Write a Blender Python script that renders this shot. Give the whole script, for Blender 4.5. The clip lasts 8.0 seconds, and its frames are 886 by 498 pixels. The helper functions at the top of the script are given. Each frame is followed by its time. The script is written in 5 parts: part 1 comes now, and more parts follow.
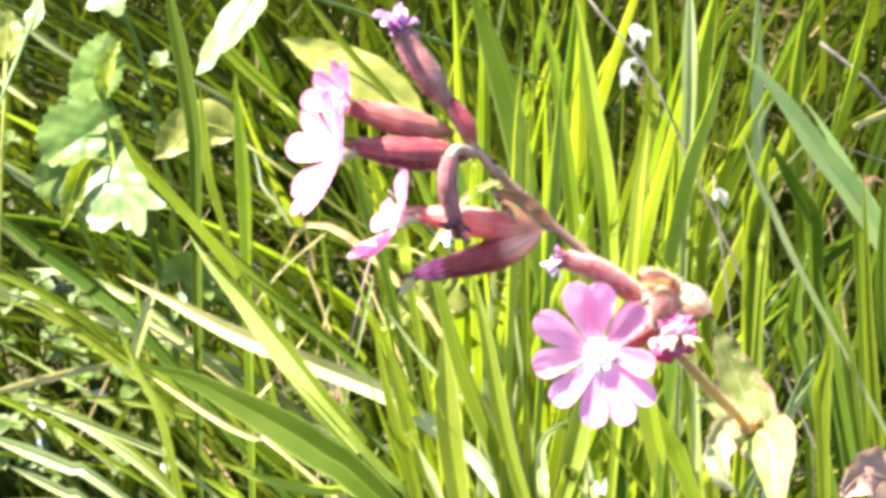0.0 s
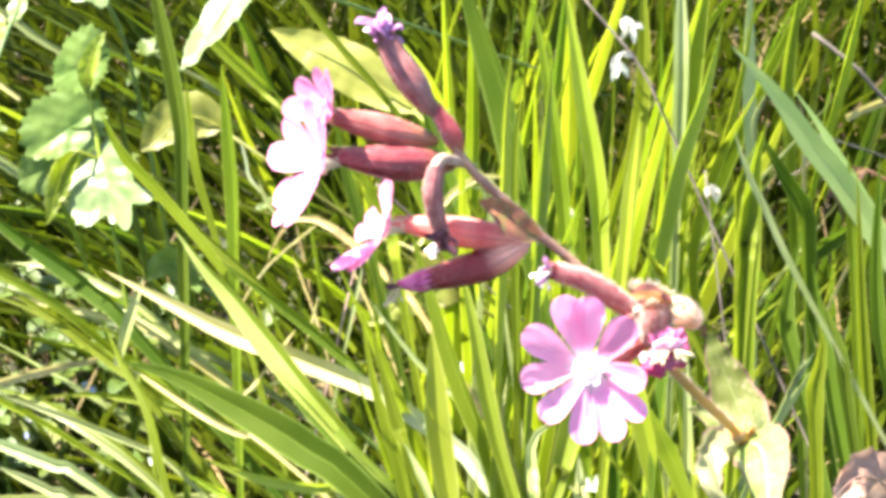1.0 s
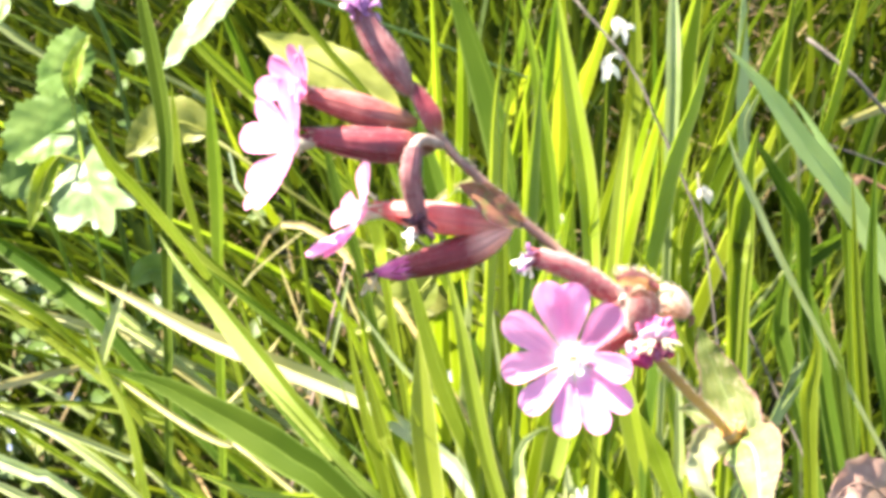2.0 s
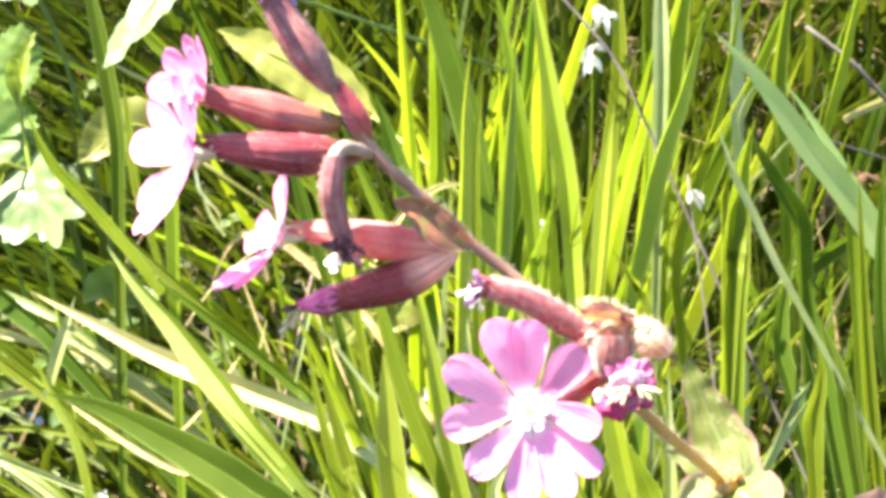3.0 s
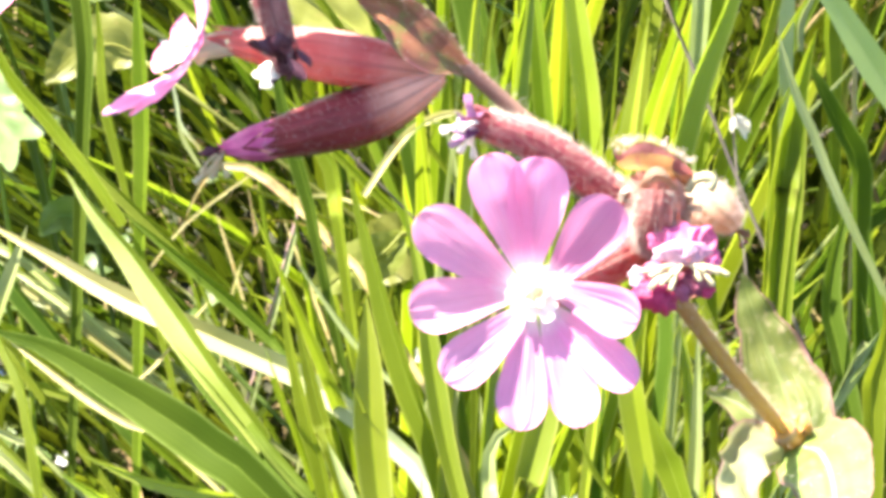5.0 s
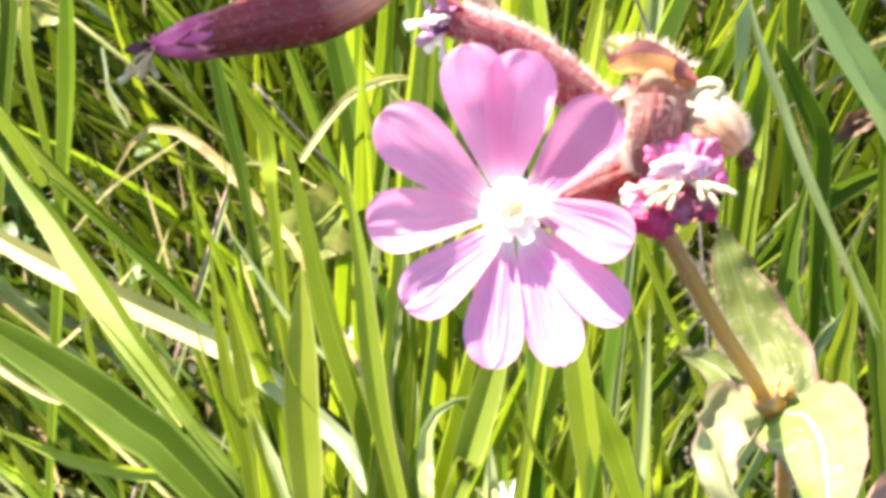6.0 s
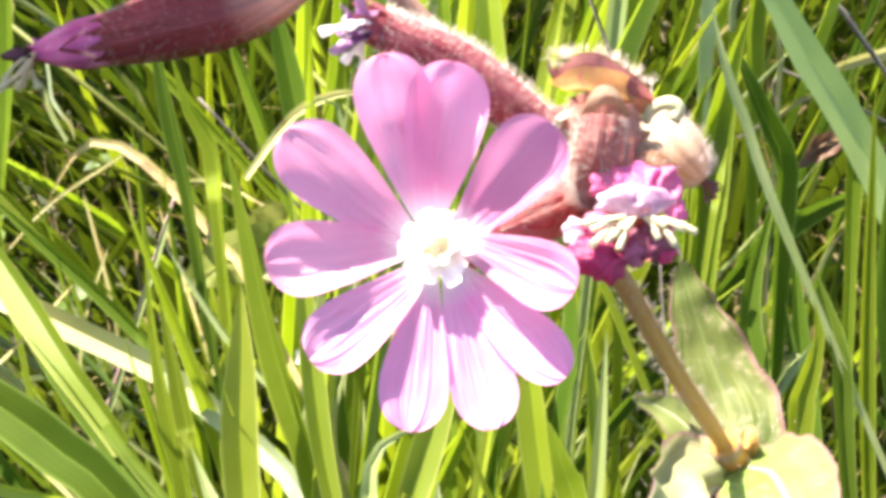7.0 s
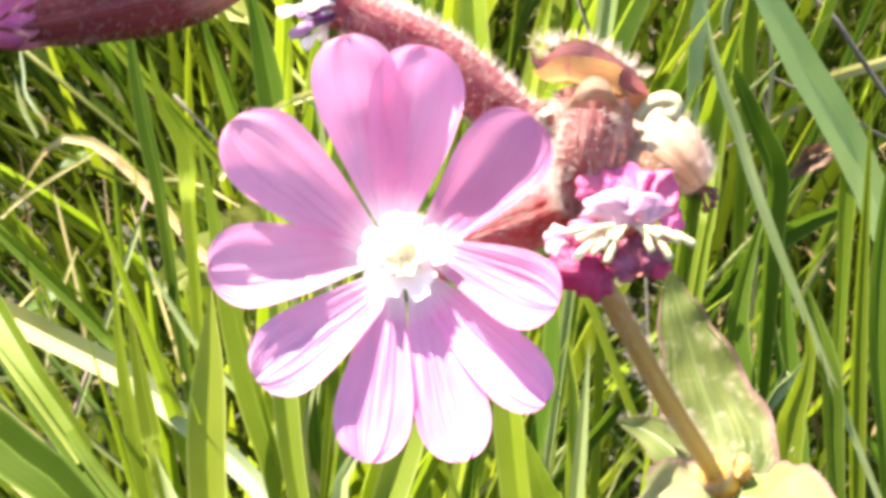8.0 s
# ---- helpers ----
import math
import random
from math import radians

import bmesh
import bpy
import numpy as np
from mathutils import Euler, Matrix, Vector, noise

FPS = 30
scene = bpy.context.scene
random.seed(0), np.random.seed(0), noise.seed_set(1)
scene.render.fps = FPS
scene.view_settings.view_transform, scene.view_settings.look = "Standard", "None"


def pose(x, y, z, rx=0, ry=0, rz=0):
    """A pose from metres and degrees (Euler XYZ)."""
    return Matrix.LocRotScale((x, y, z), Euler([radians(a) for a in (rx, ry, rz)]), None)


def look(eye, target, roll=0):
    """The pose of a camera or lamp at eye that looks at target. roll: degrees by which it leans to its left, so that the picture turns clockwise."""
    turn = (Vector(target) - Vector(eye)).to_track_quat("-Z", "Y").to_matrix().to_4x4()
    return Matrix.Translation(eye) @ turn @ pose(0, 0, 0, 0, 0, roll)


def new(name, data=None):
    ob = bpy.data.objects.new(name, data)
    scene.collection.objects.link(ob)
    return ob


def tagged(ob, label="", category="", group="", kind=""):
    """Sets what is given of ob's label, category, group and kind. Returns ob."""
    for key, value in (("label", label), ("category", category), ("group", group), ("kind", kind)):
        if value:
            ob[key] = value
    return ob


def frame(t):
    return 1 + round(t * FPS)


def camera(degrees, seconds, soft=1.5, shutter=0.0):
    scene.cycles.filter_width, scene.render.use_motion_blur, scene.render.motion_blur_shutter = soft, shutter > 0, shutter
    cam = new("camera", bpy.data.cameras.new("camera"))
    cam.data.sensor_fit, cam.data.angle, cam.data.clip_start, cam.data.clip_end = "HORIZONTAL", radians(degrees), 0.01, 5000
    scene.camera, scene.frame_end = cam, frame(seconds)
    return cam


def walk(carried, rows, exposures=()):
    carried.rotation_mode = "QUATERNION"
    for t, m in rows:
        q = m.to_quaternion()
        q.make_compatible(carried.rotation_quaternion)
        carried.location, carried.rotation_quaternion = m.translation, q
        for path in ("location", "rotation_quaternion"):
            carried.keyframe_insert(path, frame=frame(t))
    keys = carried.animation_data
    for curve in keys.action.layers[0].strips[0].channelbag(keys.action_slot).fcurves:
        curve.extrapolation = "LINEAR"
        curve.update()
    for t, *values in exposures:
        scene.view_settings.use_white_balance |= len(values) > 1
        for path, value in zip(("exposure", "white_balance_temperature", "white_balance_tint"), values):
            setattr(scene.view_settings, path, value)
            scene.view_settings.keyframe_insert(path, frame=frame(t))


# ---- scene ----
# ---- camera and its walk ----
cam = camera(33.00, 8.0, soft=4.3)
walk(cam, [
    (0.0, pose(0.0001, -0.0000, 0.5999, 54.999, -0.000, -0.001)),
    (0.2, pose(0.0023, 0.0010, 0.5990, 54.812, 0.356, -0.073)),
    (0.5, pose(0.0029, 0.0031, 0.5995, 54.527, -0.012, -0.059)),
    (0.7, pose(0.0019, 0.0059, 0.6017, 54.306, 0.107, -0.346)),
    (1.0, pose(0.0013, 0.0087, 0.6007, 54.247, -0.031, -0.347)),
    (1.2, pose(0.0028, 0.0100, 0.6006, 54.307, -0.004, -0.169)),
    (1.5, pose(0.0041, 0.0115, 0.5970, 54.214, -0.005, -0.072)),
    (1.7, pose(0.0012, 0.0107, 0.5959, 54.542, -0.403, -0.422)),
    (2.8, pose(0.0186, 0.0427, 0.5675, 55.668, 0.165, -0.022)),
    (3.0, pose(0.0147, 0.0519, 0.5681, 54.981, 0.285, -0.780)),
    (3.2, pose(0.0202, 0.0558, 0.5582, 55.467, 0.466, -0.024)),
    (3.5, pose(0.0163, 0.0615, 0.5527, 55.027, 0.155, -0.077)),
    (3.7, pose(0.0195, 0.0632, 0.5431, 55.331, -0.402, 0.733)),
    (4.0, pose(0.0186, 0.0700, 0.5330, 55.350, -1.318, 1.151)),
    (4.2, pose(0.0181, 0.0745, 0.5284, 55.355, -1.557, 1.547)),
    (4.5, pose(0.0174, 0.0779, 0.5179, 55.355, -1.802, 1.368)),
    (4.7, pose(0.0189, 0.0845, 0.5193, 54.968, -1.356, 1.041)),
    (5.8, pose(0.0172, 0.1043, 0.5004, 54.786, -4.052, 0.433)),
    (6.0, pose(0.0164, 0.1056, 0.4988, 54.808, -4.597, -0.230)),
    (6.2, pose(0.0169, 0.1088, 0.4975, 55.146, -5.058, -0.730)),
    (6.5, pose(0.0181, 0.1138, 0.4970, 55.465, -5.193, -1.155)),
    (6.7, pose(0.0205, 0.1163, 0.4933, 55.512, -5.486, -1.206)),
    (7.0, pose(0.0207, 0.1209, 0.4906, 55.531, -5.928, -1.020)),
    (7.3, pose(0.0232, 0.1242, 0.4873, 55.886, -6.615, -0.924)),
    (7.5, pose(0.0232, 0.1264, 0.4828, 55.812, -7.190, -0.915)),
    (8.0, pose(0.0226, 0.1308, 0.4842, 55.729, -7.214, -0.924)),
], exposures=[(0.0, 2.85), (4.7, 2.83), (6.0, 2.60), (8.0, 2.54)])

# ---- light: open sky and one high sun, behind and to one side ----
SUN = Vector((-0.50, 0.25, 0.82)).normalized()
world = bpy.data.worlds.new("world")
scene.world = world
world.use_nodes = True
sky = world.node_tree.nodes.new("ShaderNodeTexSky")
sky.sky_type = "NISHITA"
sky.sun_disc = False
sky.sun_elevation = math.asin(SUN.z)
sky.sun_rotation = math.atan2(SUN.x, SUN.y)
world.node_tree.links.new(sky.outputs[0], world.node_tree.nodes["Background"].inputs[0])
world.node_tree.nodes["Background"].inputs[1].default_value = 0.074
lamp = bpy.data.lights.new("sun", "SUN")
lamp.energy, lamp.angle, lamp.color = 4.8, radians(0.53), (1.0, 0.93, 0.81)
sun_ob = new("sun", lamp)
sun_ob.matrix_world = look(SUN * 5, (0, 0, 0))


# ---- materials ----
def mix_node(nt, fac, a, b):
    n = nt.nodes.new("ShaderNodeMix")
    n.data_type = "RGBA"
    for sock, v in ((n.inputs[0], fac), (n.inputs[6], a), (n.inputs[7], b)):
        if isinstance(v, bpy.types.NodeSocket):
            nt.links.new(v, sock)
        elif isinstance(v, tuple):
            sock.default_value = (*v, 1)
        else:
            sock.default_value = v
    return n.outputs[2]


def ramp(nt, sock, lo, hi):
    n = nt.nodes.new("ShaderNodeMapRange")
    n.inputs[1].default_value, n.inputs[2].default_value = lo, hi
    nt.links.new(sock, n.inputs[0])
    return n.outputs[0]


def noise_node(nt, scale, detail=3.0, coord="Object", stretch=None):
    tc = nt.nodes.new("ShaderNodeTexCoord")
    n = nt.nodes.new("ShaderNodeTexNoise")
    n.inputs["Scale"].default_value, n.inputs["Detail"].default_value = scale, detail
    src = tc.outputs[coord]
    if stretch:
        mp = nt.nodes.new("ShaderNodeMapping")
        mp.inputs["Scale"].default_value = stretch
        nt.links.new(src, mp.inputs[0])
        src = mp.outputs[0]
    nt.links.new(src, n.inputs["Vector"])
    return n.outputs[0]


def plant_material(name, dark, light, shine=None, through_part=0.4, rough=0.45, veins=0.0, vein_count=9.0,
                   blotch=None, blotch_at=(0.58, 0.7), island=False, through_boost=1.3, patch=60.0, base_tint=None, relief=0.3, through_tint=None, margin=None, keel=None):
    """Leafy tissue: two greens mixed at two scales, veins along the length, some light let through."""
    m = bpy.data.materials.new(name)
    m.use_nodes = True
    nt = m.node_tree
    bsdf, out = nt.nodes["Principled BSDF"], nt.nodes["Material Output"]
    big = ramp(nt, noise_node(nt, patch, 3.0), 0.3, 0.7)
    col = mix_node(nt, big, dark, light)
    info = nt.nodes.new("ShaderNodeNewGeometry" if island else "ShaderNodeObjectInfo")
    rnd = info.outputs["Random Per Island" if island else "Random"]
    hsv = nt.nodes.new("ShaderNodeHueSaturation")
    val = nt.nodes.new("ShaderNodeMapRange")
    val.inputs[3].default_value, val.inputs[4].default_value = 0.72, 1.28
    nt.links.new(rnd, val.inputs[0])
    hue = nt.nodes.new("ShaderNodeMapRange")
    hue.inputs[3].default_value, hue.inputs[4].default_value = 0.487, 0.513
    mul = nt.nodes.new("ShaderNodeMath")
    mul.operation = "MULTIPLY_ADD"
    mul.inputs[1].default_value, mul.inputs[2].default_value = 7.31, 0.17
    fr = nt.nodes.new("ShaderNodeMath")
    fr.operation = "FRACT"
    nt.links.new(rnd, mul.inputs[0])
    nt.links.new(mul.outputs[0], fr.inputs[0])
    nt.links.new(fr.outputs[0], hue.inputs[0])
    nt.links.new(hue.outputs[0], hsv.inputs["Hue"])
    nt.links.new(val.outputs[0], hsv.inputs["Value"])
    nt.links.new(col, hsv.inputs["Color"])
    col = hsv.outputs[0]
    fine = noise_node(nt, 1.0, 2.0, "UV", (vein_count * 2.2, 1.4, 1.0))
    uv = nt.nodes.new("ShaderNodeTexCoord")
    sep = nt.nodes.new("ShaderNodeSeparateXYZ")
    nt.links.new(uv.outputs["UV"], sep.inputs[0])
    if base_tint:
        col = mix_node(nt, ramp(nt, sep.outputs[1], base_tint[1], base_tint[2]), base_tint[0], col)
    if veins:
        wave = nt.nodes.new("ShaderNodeMath")
        wave.operation = "SINE"
        w2 = nt.nodes.new("ShaderNodeMath")
        w2.operation = "MULTIPLY"
        w2.inputs[1].default_value = vein_count * 2 * math.pi
        nt.links.new(sep.outputs[0], w2.inputs[0])
        nt.links.new(w2.outputs[0], wave.inputs[0])
        both = nt.nodes.new("ShaderNodeMath")
        both.operation = "MULTIPLY"
        nt.links.new(ramp(nt, wave.outputs[0], 0.1, 1.0), both.inputs[0])
        nt.links.new(ramp(nt, fine, 0.3, 0.65), both.inputs[1])
        s = nt.nodes.new("ShaderNodeMath")
        s.operation = "MULTIPLY"
        s.inputs[1].default_value = veins
        nt.links.new(both.outputs[0], s.inputs[0])
        col = mix_node(nt, s.outputs[0], col, tuple(c * 0.45 for c in dark))
    for tone in (margin, keel):
        if tone:
            off = nt.nodes.new("ShaderNodeMath")
            off.operation = "SUBTRACT"
            off.inputs[1].default_value = 0.5
            nt.links.new(sep.outputs[0], off.inputs[0])
            dist = nt.nodes.new("ShaderNodeMath")
            dist.operation = "ABSOLUTE"
            nt.links.new(off.outputs[0], dist.inputs[0])
            lo, hi = (0.42, 0.5) if tone is margin else (0.035, 0.0)
            col = mix_node(nt, ramp(nt, dist.outputs[0], lo, hi), col, tone)
    if blotch:
        col = mix_node(nt, ramp(nt, noise_node(nt, patch * 2.3, 5.0), *blotch_at), col, blotch)
    nt.links.new(col, bsdf.inputs["Base Color"])
    bsdf.inputs["Roughness"].default_value = rough
    bsdf.inputs["Specular IOR Level"].default_value = 0.35 if shine is None else shine
    bump = nt.nodes.new("ShaderNodeBump")
    bump.inputs["Strength"].default_value = relief
    bump.inputs["Distance"].default_value = 0.0006
    nt.links.new(fine, bump.inputs["Height"])
    nt.links.new(bump.outputs[0], bsdf.inputs["Normal"])
    if through_part:
        tr = nt.nodes.new("ShaderNodeBsdfTranslucent")
        gain = nt.nodes.new("ShaderNodeHueSaturation")
        gain.inputs["Value"].default_value = through_boost
        gain.inputs["Saturation"].default_value = 1.04
        nt.links.new(col, gain.inputs["Color"])
        shine_through = gain.outputs[0]
        if through_tint:
            shine_through = mix_node(nt, 1.0, shine_through, through_tint)
            shine_through.node.blend_type = "MULTIPLY"
        nt.links.new(shine_through, tr.inputs[0])
        mx = nt.nodes.new("ShaderNodeMixShader")
        mx.inputs[0].default_value = through_part
        nt.links.new(bsdf.outputs[0], mx.inputs[1])
        nt.links.new(tr.outputs[0], mx.inputs[2])
        nt.links.new(mx.outputs[0], out.inputs[0])
    return m


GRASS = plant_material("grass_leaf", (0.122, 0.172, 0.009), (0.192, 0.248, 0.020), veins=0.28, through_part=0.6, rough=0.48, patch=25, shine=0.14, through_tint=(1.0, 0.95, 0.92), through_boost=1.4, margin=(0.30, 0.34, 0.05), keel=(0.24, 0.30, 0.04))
# Lit and shaded copies of the leaf green: sun and shade put into colour.
GRASS_SUN = plant_material("grass_leaf_sunlit", (0.186, 0.238, 0.012), (0.268, 0.322, 0.032), veins=0.25, through_part=0.5, rough=0.4, patch=25, shine=0.4, through_boost=1.2, margin=(0.36, 0.38, 0.08), keel=(0.18, 0.24, 0.02))
GRASS_SHADE = plant_material("grass_leaf_shade", (0.052, 0.092, 0.009), (0.09, 0.135, 0.015), veins=0.28, through_part=0.5, rough=0.55, patch=25, shine=0.05, through_tint=(1.0, 1.0, 0.7), margin=(0.18, 0.24, 0.05), keel=(0.15, 0.21, 0.03))
STRAW = plant_material("straw", (0.35, 0.30, 0.1), (0.5, 0.45, 0.19), veins=0.3, through_part=0.3, rough=0.5, patch=60, blotch=(0.30, 0.20, 0.07))
STRAW_DARK = plant_material("brown_straw", (0.30, 0.21, 0.08), (0.46, 0.36, 0.16), veins=0.3, through_part=0.3, rough=0.5, patch=60, blotch=(0.26, 0.15, 0.06), base_tint=((0.24, 0.145, 0.045), 0.15, 0.55))
GREY_GREEN = plant_material("grey_green_blade", (0.24, 0.33, 0.09), (0.33, 0.41, 0.14), veins=0.25, through_part=0.4, rough=0.38, patch=25, shine=0.5)
BLEACHED = plant_material("bleached_blade", (0.38, 0.34, 0.11), (0.48, 0.44, 0.18), veins=0.25, through_part=0.3, rough=0.5, patch=30, base_tint=((0.45, 0.50, 0.29), 0.55, 0.8))
PALE = plant_material("pale_blade", (0.2, 0.24, 0.07), (0.32, 0.35, 0.15), veins=0.2, through_part=0.35, rough=0.4, patch=40)
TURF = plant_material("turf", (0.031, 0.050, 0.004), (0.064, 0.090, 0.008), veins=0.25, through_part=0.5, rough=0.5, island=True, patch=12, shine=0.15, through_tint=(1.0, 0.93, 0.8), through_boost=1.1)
FINE = plant_material("fine_grass_leaf", (0.065, 0.09, 0.008), (0.12, 0.15, 0.016), veins=0.25, through_part=0.5, rough=0.5, island=True, patch=14, shine=0.12, through_boost=1.2)
THATCH = plant_material("thatch", (0.075, 0.05, 0.016), (0.22, 0.16, 0.055), through_part=0.2, rough=0.7, island=True, patch=20)
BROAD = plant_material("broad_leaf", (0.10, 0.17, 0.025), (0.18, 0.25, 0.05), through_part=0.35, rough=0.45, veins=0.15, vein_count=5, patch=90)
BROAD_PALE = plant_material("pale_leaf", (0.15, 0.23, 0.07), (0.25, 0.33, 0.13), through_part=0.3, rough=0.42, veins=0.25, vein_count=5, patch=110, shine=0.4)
BROAD_YELLOW = plant_material("yellow_green_leaf", (0.2, 0.22, 0.035), (0.28, 0.29, 0.065), through_part=0.4, rough=0.5, veins=0.2, vein_count=5, patch=90, blotch=(0.34, 0.22, 0.08), blotch_at=(0.66, 0.78))
HERB = plant_material("herb_leaf", (0.05, 0.09, 0.010), (0.11, 0.155, 0.022), through_part=0.4, rough=0.45, shine=0.4, island=True, patch=30)
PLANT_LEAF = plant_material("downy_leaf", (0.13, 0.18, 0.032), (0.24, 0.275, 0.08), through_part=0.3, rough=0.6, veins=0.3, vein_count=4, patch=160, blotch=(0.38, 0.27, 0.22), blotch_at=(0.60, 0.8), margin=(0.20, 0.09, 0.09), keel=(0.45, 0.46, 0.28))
# Darker copy of the downy leaf: the shade on it is put into the green.
DOWNY_SHADED = plant_material("downy_leaf_shaded", (0.050, 0.074, 0.010), (0.100, 0.118, 0.026), through_part=0.3, rough=0.6, veins=0.3, vein_count=4, patch=190, blotch=(0.30, 0.25, 0.14), blotch_at=(0.55, 0.8), margin=(0.20, 0.09, 0.09), keel=(0.15, 0.18, 0.05), relief=0.9)
WITHERED = plant_material("withered_downy_leaf", (0.29, 0.27, 0.13), (0.42, 0.42, 0.21), through_part=0.35, rough=0.6, veins=0.3, vein_count=4, patch=200, blotch=(0.26, 0.13, 0.15), blotch_at=(0.60, 0.78), margin=(0.24, 0.11, 0.13))
BRACT = plant_material("bract", (0.19, 0.060, 0.045), (0.28, 0.12, 0.07), through_part=0.25, rough=0.45, veins=0.5, vein_count=3, patch=300, blotch=(0.17, 0.15, 0.05), blotch_at=(0.45, 0.66), margin=(0.42, 0.16, 0.15))
CALYX = plant_material("calyx", (0.22, 0.040, 0.052), (0.42, 0.12, 0.12), through_part=0.2, rough=0.36, shine=0.4, veins=0.7, vein_count=10, patch=220, base_tint=((0.32, 0.15, 0.05), 0.0, 0.4), relief=0.6)
CALYX_DARK = plant_material("calyx_dark", (0.14, 0.018, 0.028), (0.30, 0.065, 0.068), through_part=0.18, rough=0.34, shine=0.45, veins=0.7, vein_count=10, patch=220, base_tint=((0.24, 0.11, 0.04), 0.0, 0.35), relief=0.6)
CALYX_PALE = plant_material("calyx_pale", (0.34, 0.065, 0.075), (0.54, 0.19, 0.18), through_part=0.3, rough=0.5, veins=0.6, vein_count=10, patch=700, relief=0.6)
CALYX_PINK = plant_material("calyx_pink", (0.42, 0.12, 0.12), (0.62, 0.29, 0.26), through_part=0.45, rough=0.55, veins=0.4, vein_count=10, patch=500, relief=0.7)
CALYX_ORANGE = plant_material("calyx_orange", (0.50, 0.25, 0.10), (0.64, 0.40, 0.17), through_part=0.5, rough=0.5, veins=0.1, vein_count=4, patch=500, blotch=(0.52, 0.22, 0.16), blotch_at=(0.56, 0.7), relief=0.6)
CALYX_PEACH = plant_material("calyx_peach", (0.52, 0.34, 0.23), (0.68, 0.52, 0.38), through_part=0.45, rough=0.55, veins=0.4, vein_count=10, patch=300, relief=0.6)
PETAL_MAGENTA = plant_material("magenta_petal", (0.42, 0.025, 0.11), (0.60, 0.07, 0.21), through_part=0.3, rough=0.5, veins=0.3, patch=400)
CALYX_TWO = plant_material("calyx_two_tone", (0.17, 0.020, 0.036), (0.29, 0.055, 0.070), through_part=0.18, rough=0.42, shine=0.25, veins=0.5, vein_count=10, patch=220, base_tint=((0.82, 0.42, 0.30), 0.22, 0.42), relief=0.6)
PETAL_ROLLED = plant_material("rolled_petal", (0.50, 0.08, 0.29), (0.66, 0.20, 0.43), through_part=0.3, rough=0.5, veins=0.2, patch=400)
# Pink paled to stand for direct sun on the petal edges.
PETAL_SUNLIT = plant_material("sunlit_petal", (0.66, 0.34, 0.50), (0.84, 0.60, 0.70), through_part=0.35, rough=0.55, veins=0.2, patch=500)
CALYX_RED = plant_material("calyx_red", (0.60, 0.14, 0.12), (0.76, 0.32, 0.26), through_part=0.35, rough=0.5, veins=0.5, vein_count=10, patch=260, base_tint=((0.66, 0.40, 0.28), 0.08, 0.3), relief=0.6)
CALYX_WORN = plant_material("calyx_worn", (0.24, 0.065, 0.075), (0.44, 0.19, 0.18), through_part=0.22, rough=0.4, shine=0.4, veins=0.6, vein_count=8, patch=420, blotch=(0.55, 0.38, 0.35), blotch_at=(0.62, 0.74), relief=0.7)
STEM = plant_material("stem", (0.25, 0.13, 0.085), (0.40, 0.25, 0.17), through_part=0.0, rough=0.5, patch=150, base_tint=((0.46, 0.22, 0.055), 0.84, 0.93))
HAIR = plant_material("hairs", (0.54, 0.43, 0.39), (0.67, 0.58, 0.53), through_part=0.4, rough=0.5)
PETAL = plant_material("petal", (0.77, 0.27, 0.49), (0.86, 0.38, 0.58), through_part=0.36, rough=0.55, veins=0.1, vein_count=5, patch=130, shine=0.15,
                       through_boost=1.15, base_tint=((0.86, 0.70, 0.78), 0.04, 0.17), relief=0.7)
PETAL_WHITE = plant_material("corona", (0.85, 0.80, 0.80), (0.92, 0.90, 0.86), through_part=0.4, rough=0.6, shine=0.15)
PETAL_FADED = plant_material("faded_petal", (0.70, 0.08, 0.30), (0.84, 0.30, 0.50), through_part=0.3, rough=0.6, veins=0.3, patch=400)
PETAL_PURPLE = plant_material("dead_petal", (0.20, 0.03, 0.08), (0.44, 0.14, 0.22), through_part=0.3, rough=0.6, veins=0.4, patch=500)
PETAL_DRY = plant_material("dry_petal", (0.24, 0.07, 0.25), (0.55, 0.32, 0.50), through_part=0.3, rough=0.6, veins=0.4, patch=500, blotch=(0.10, 0.05, 0.12))
PALE_STALK = plant_material("pale_stalk", (0.25, 0.16, 0.13), (0.42, 0.31, 0.26), through_part=0.15, rough=0.5, patch=300)
NECK = plant_material("petal_claw", (0.52, 0.52, 0.34), (0.68, 0.66, 0.50), through_part=0.35, rough=0.5, veins=0.3, vein_count=10, patch=300)
CREAM = plant_material("stamen", (0.66, 0.56, 0.30), (0.80, 0.73, 0.50), through_part=0.2, rough=0.5)
DARK_TIP = plant_material("anther", (0.055, 0.016, 0.026), (0.11, 0.035, 0.05), through_part=0.0, rough=0.5)
BLUE_PETAL = plant_material("blue_petal", (0.35, 0.42, 0.80), (0.55, 0.62, 0.90), through_part=0.3, rough=0.5)
BROWN_LEAF = plant_material("brown_leaf", (0.11, 0.06, 0.03), (0.22, 0.12, 0.06), through_part=0.25, rough=0.6, veins=0.3, vein_count=5, patch=150)
BROAD_DRY = plant_material("withered_leaf", (0.34, 0.2, 0.14), (0.55, 0.4, 0.29), through_part=0.2, rough=0.6, veins=0.3, vein_count=5, patch=120)
HUSK = plant_material("husk", (0.66, 0.60, 0.48), (0.84, 0.80, 0.70), through_part=0.35, rough=0.6, veins=0.2, patch=300)
TWIG = plant_material("twig", (0.07, 0.055, 0.05), (0.16, 0.13, 0.10), through_part=0.0, rough=0.7, patch=120)


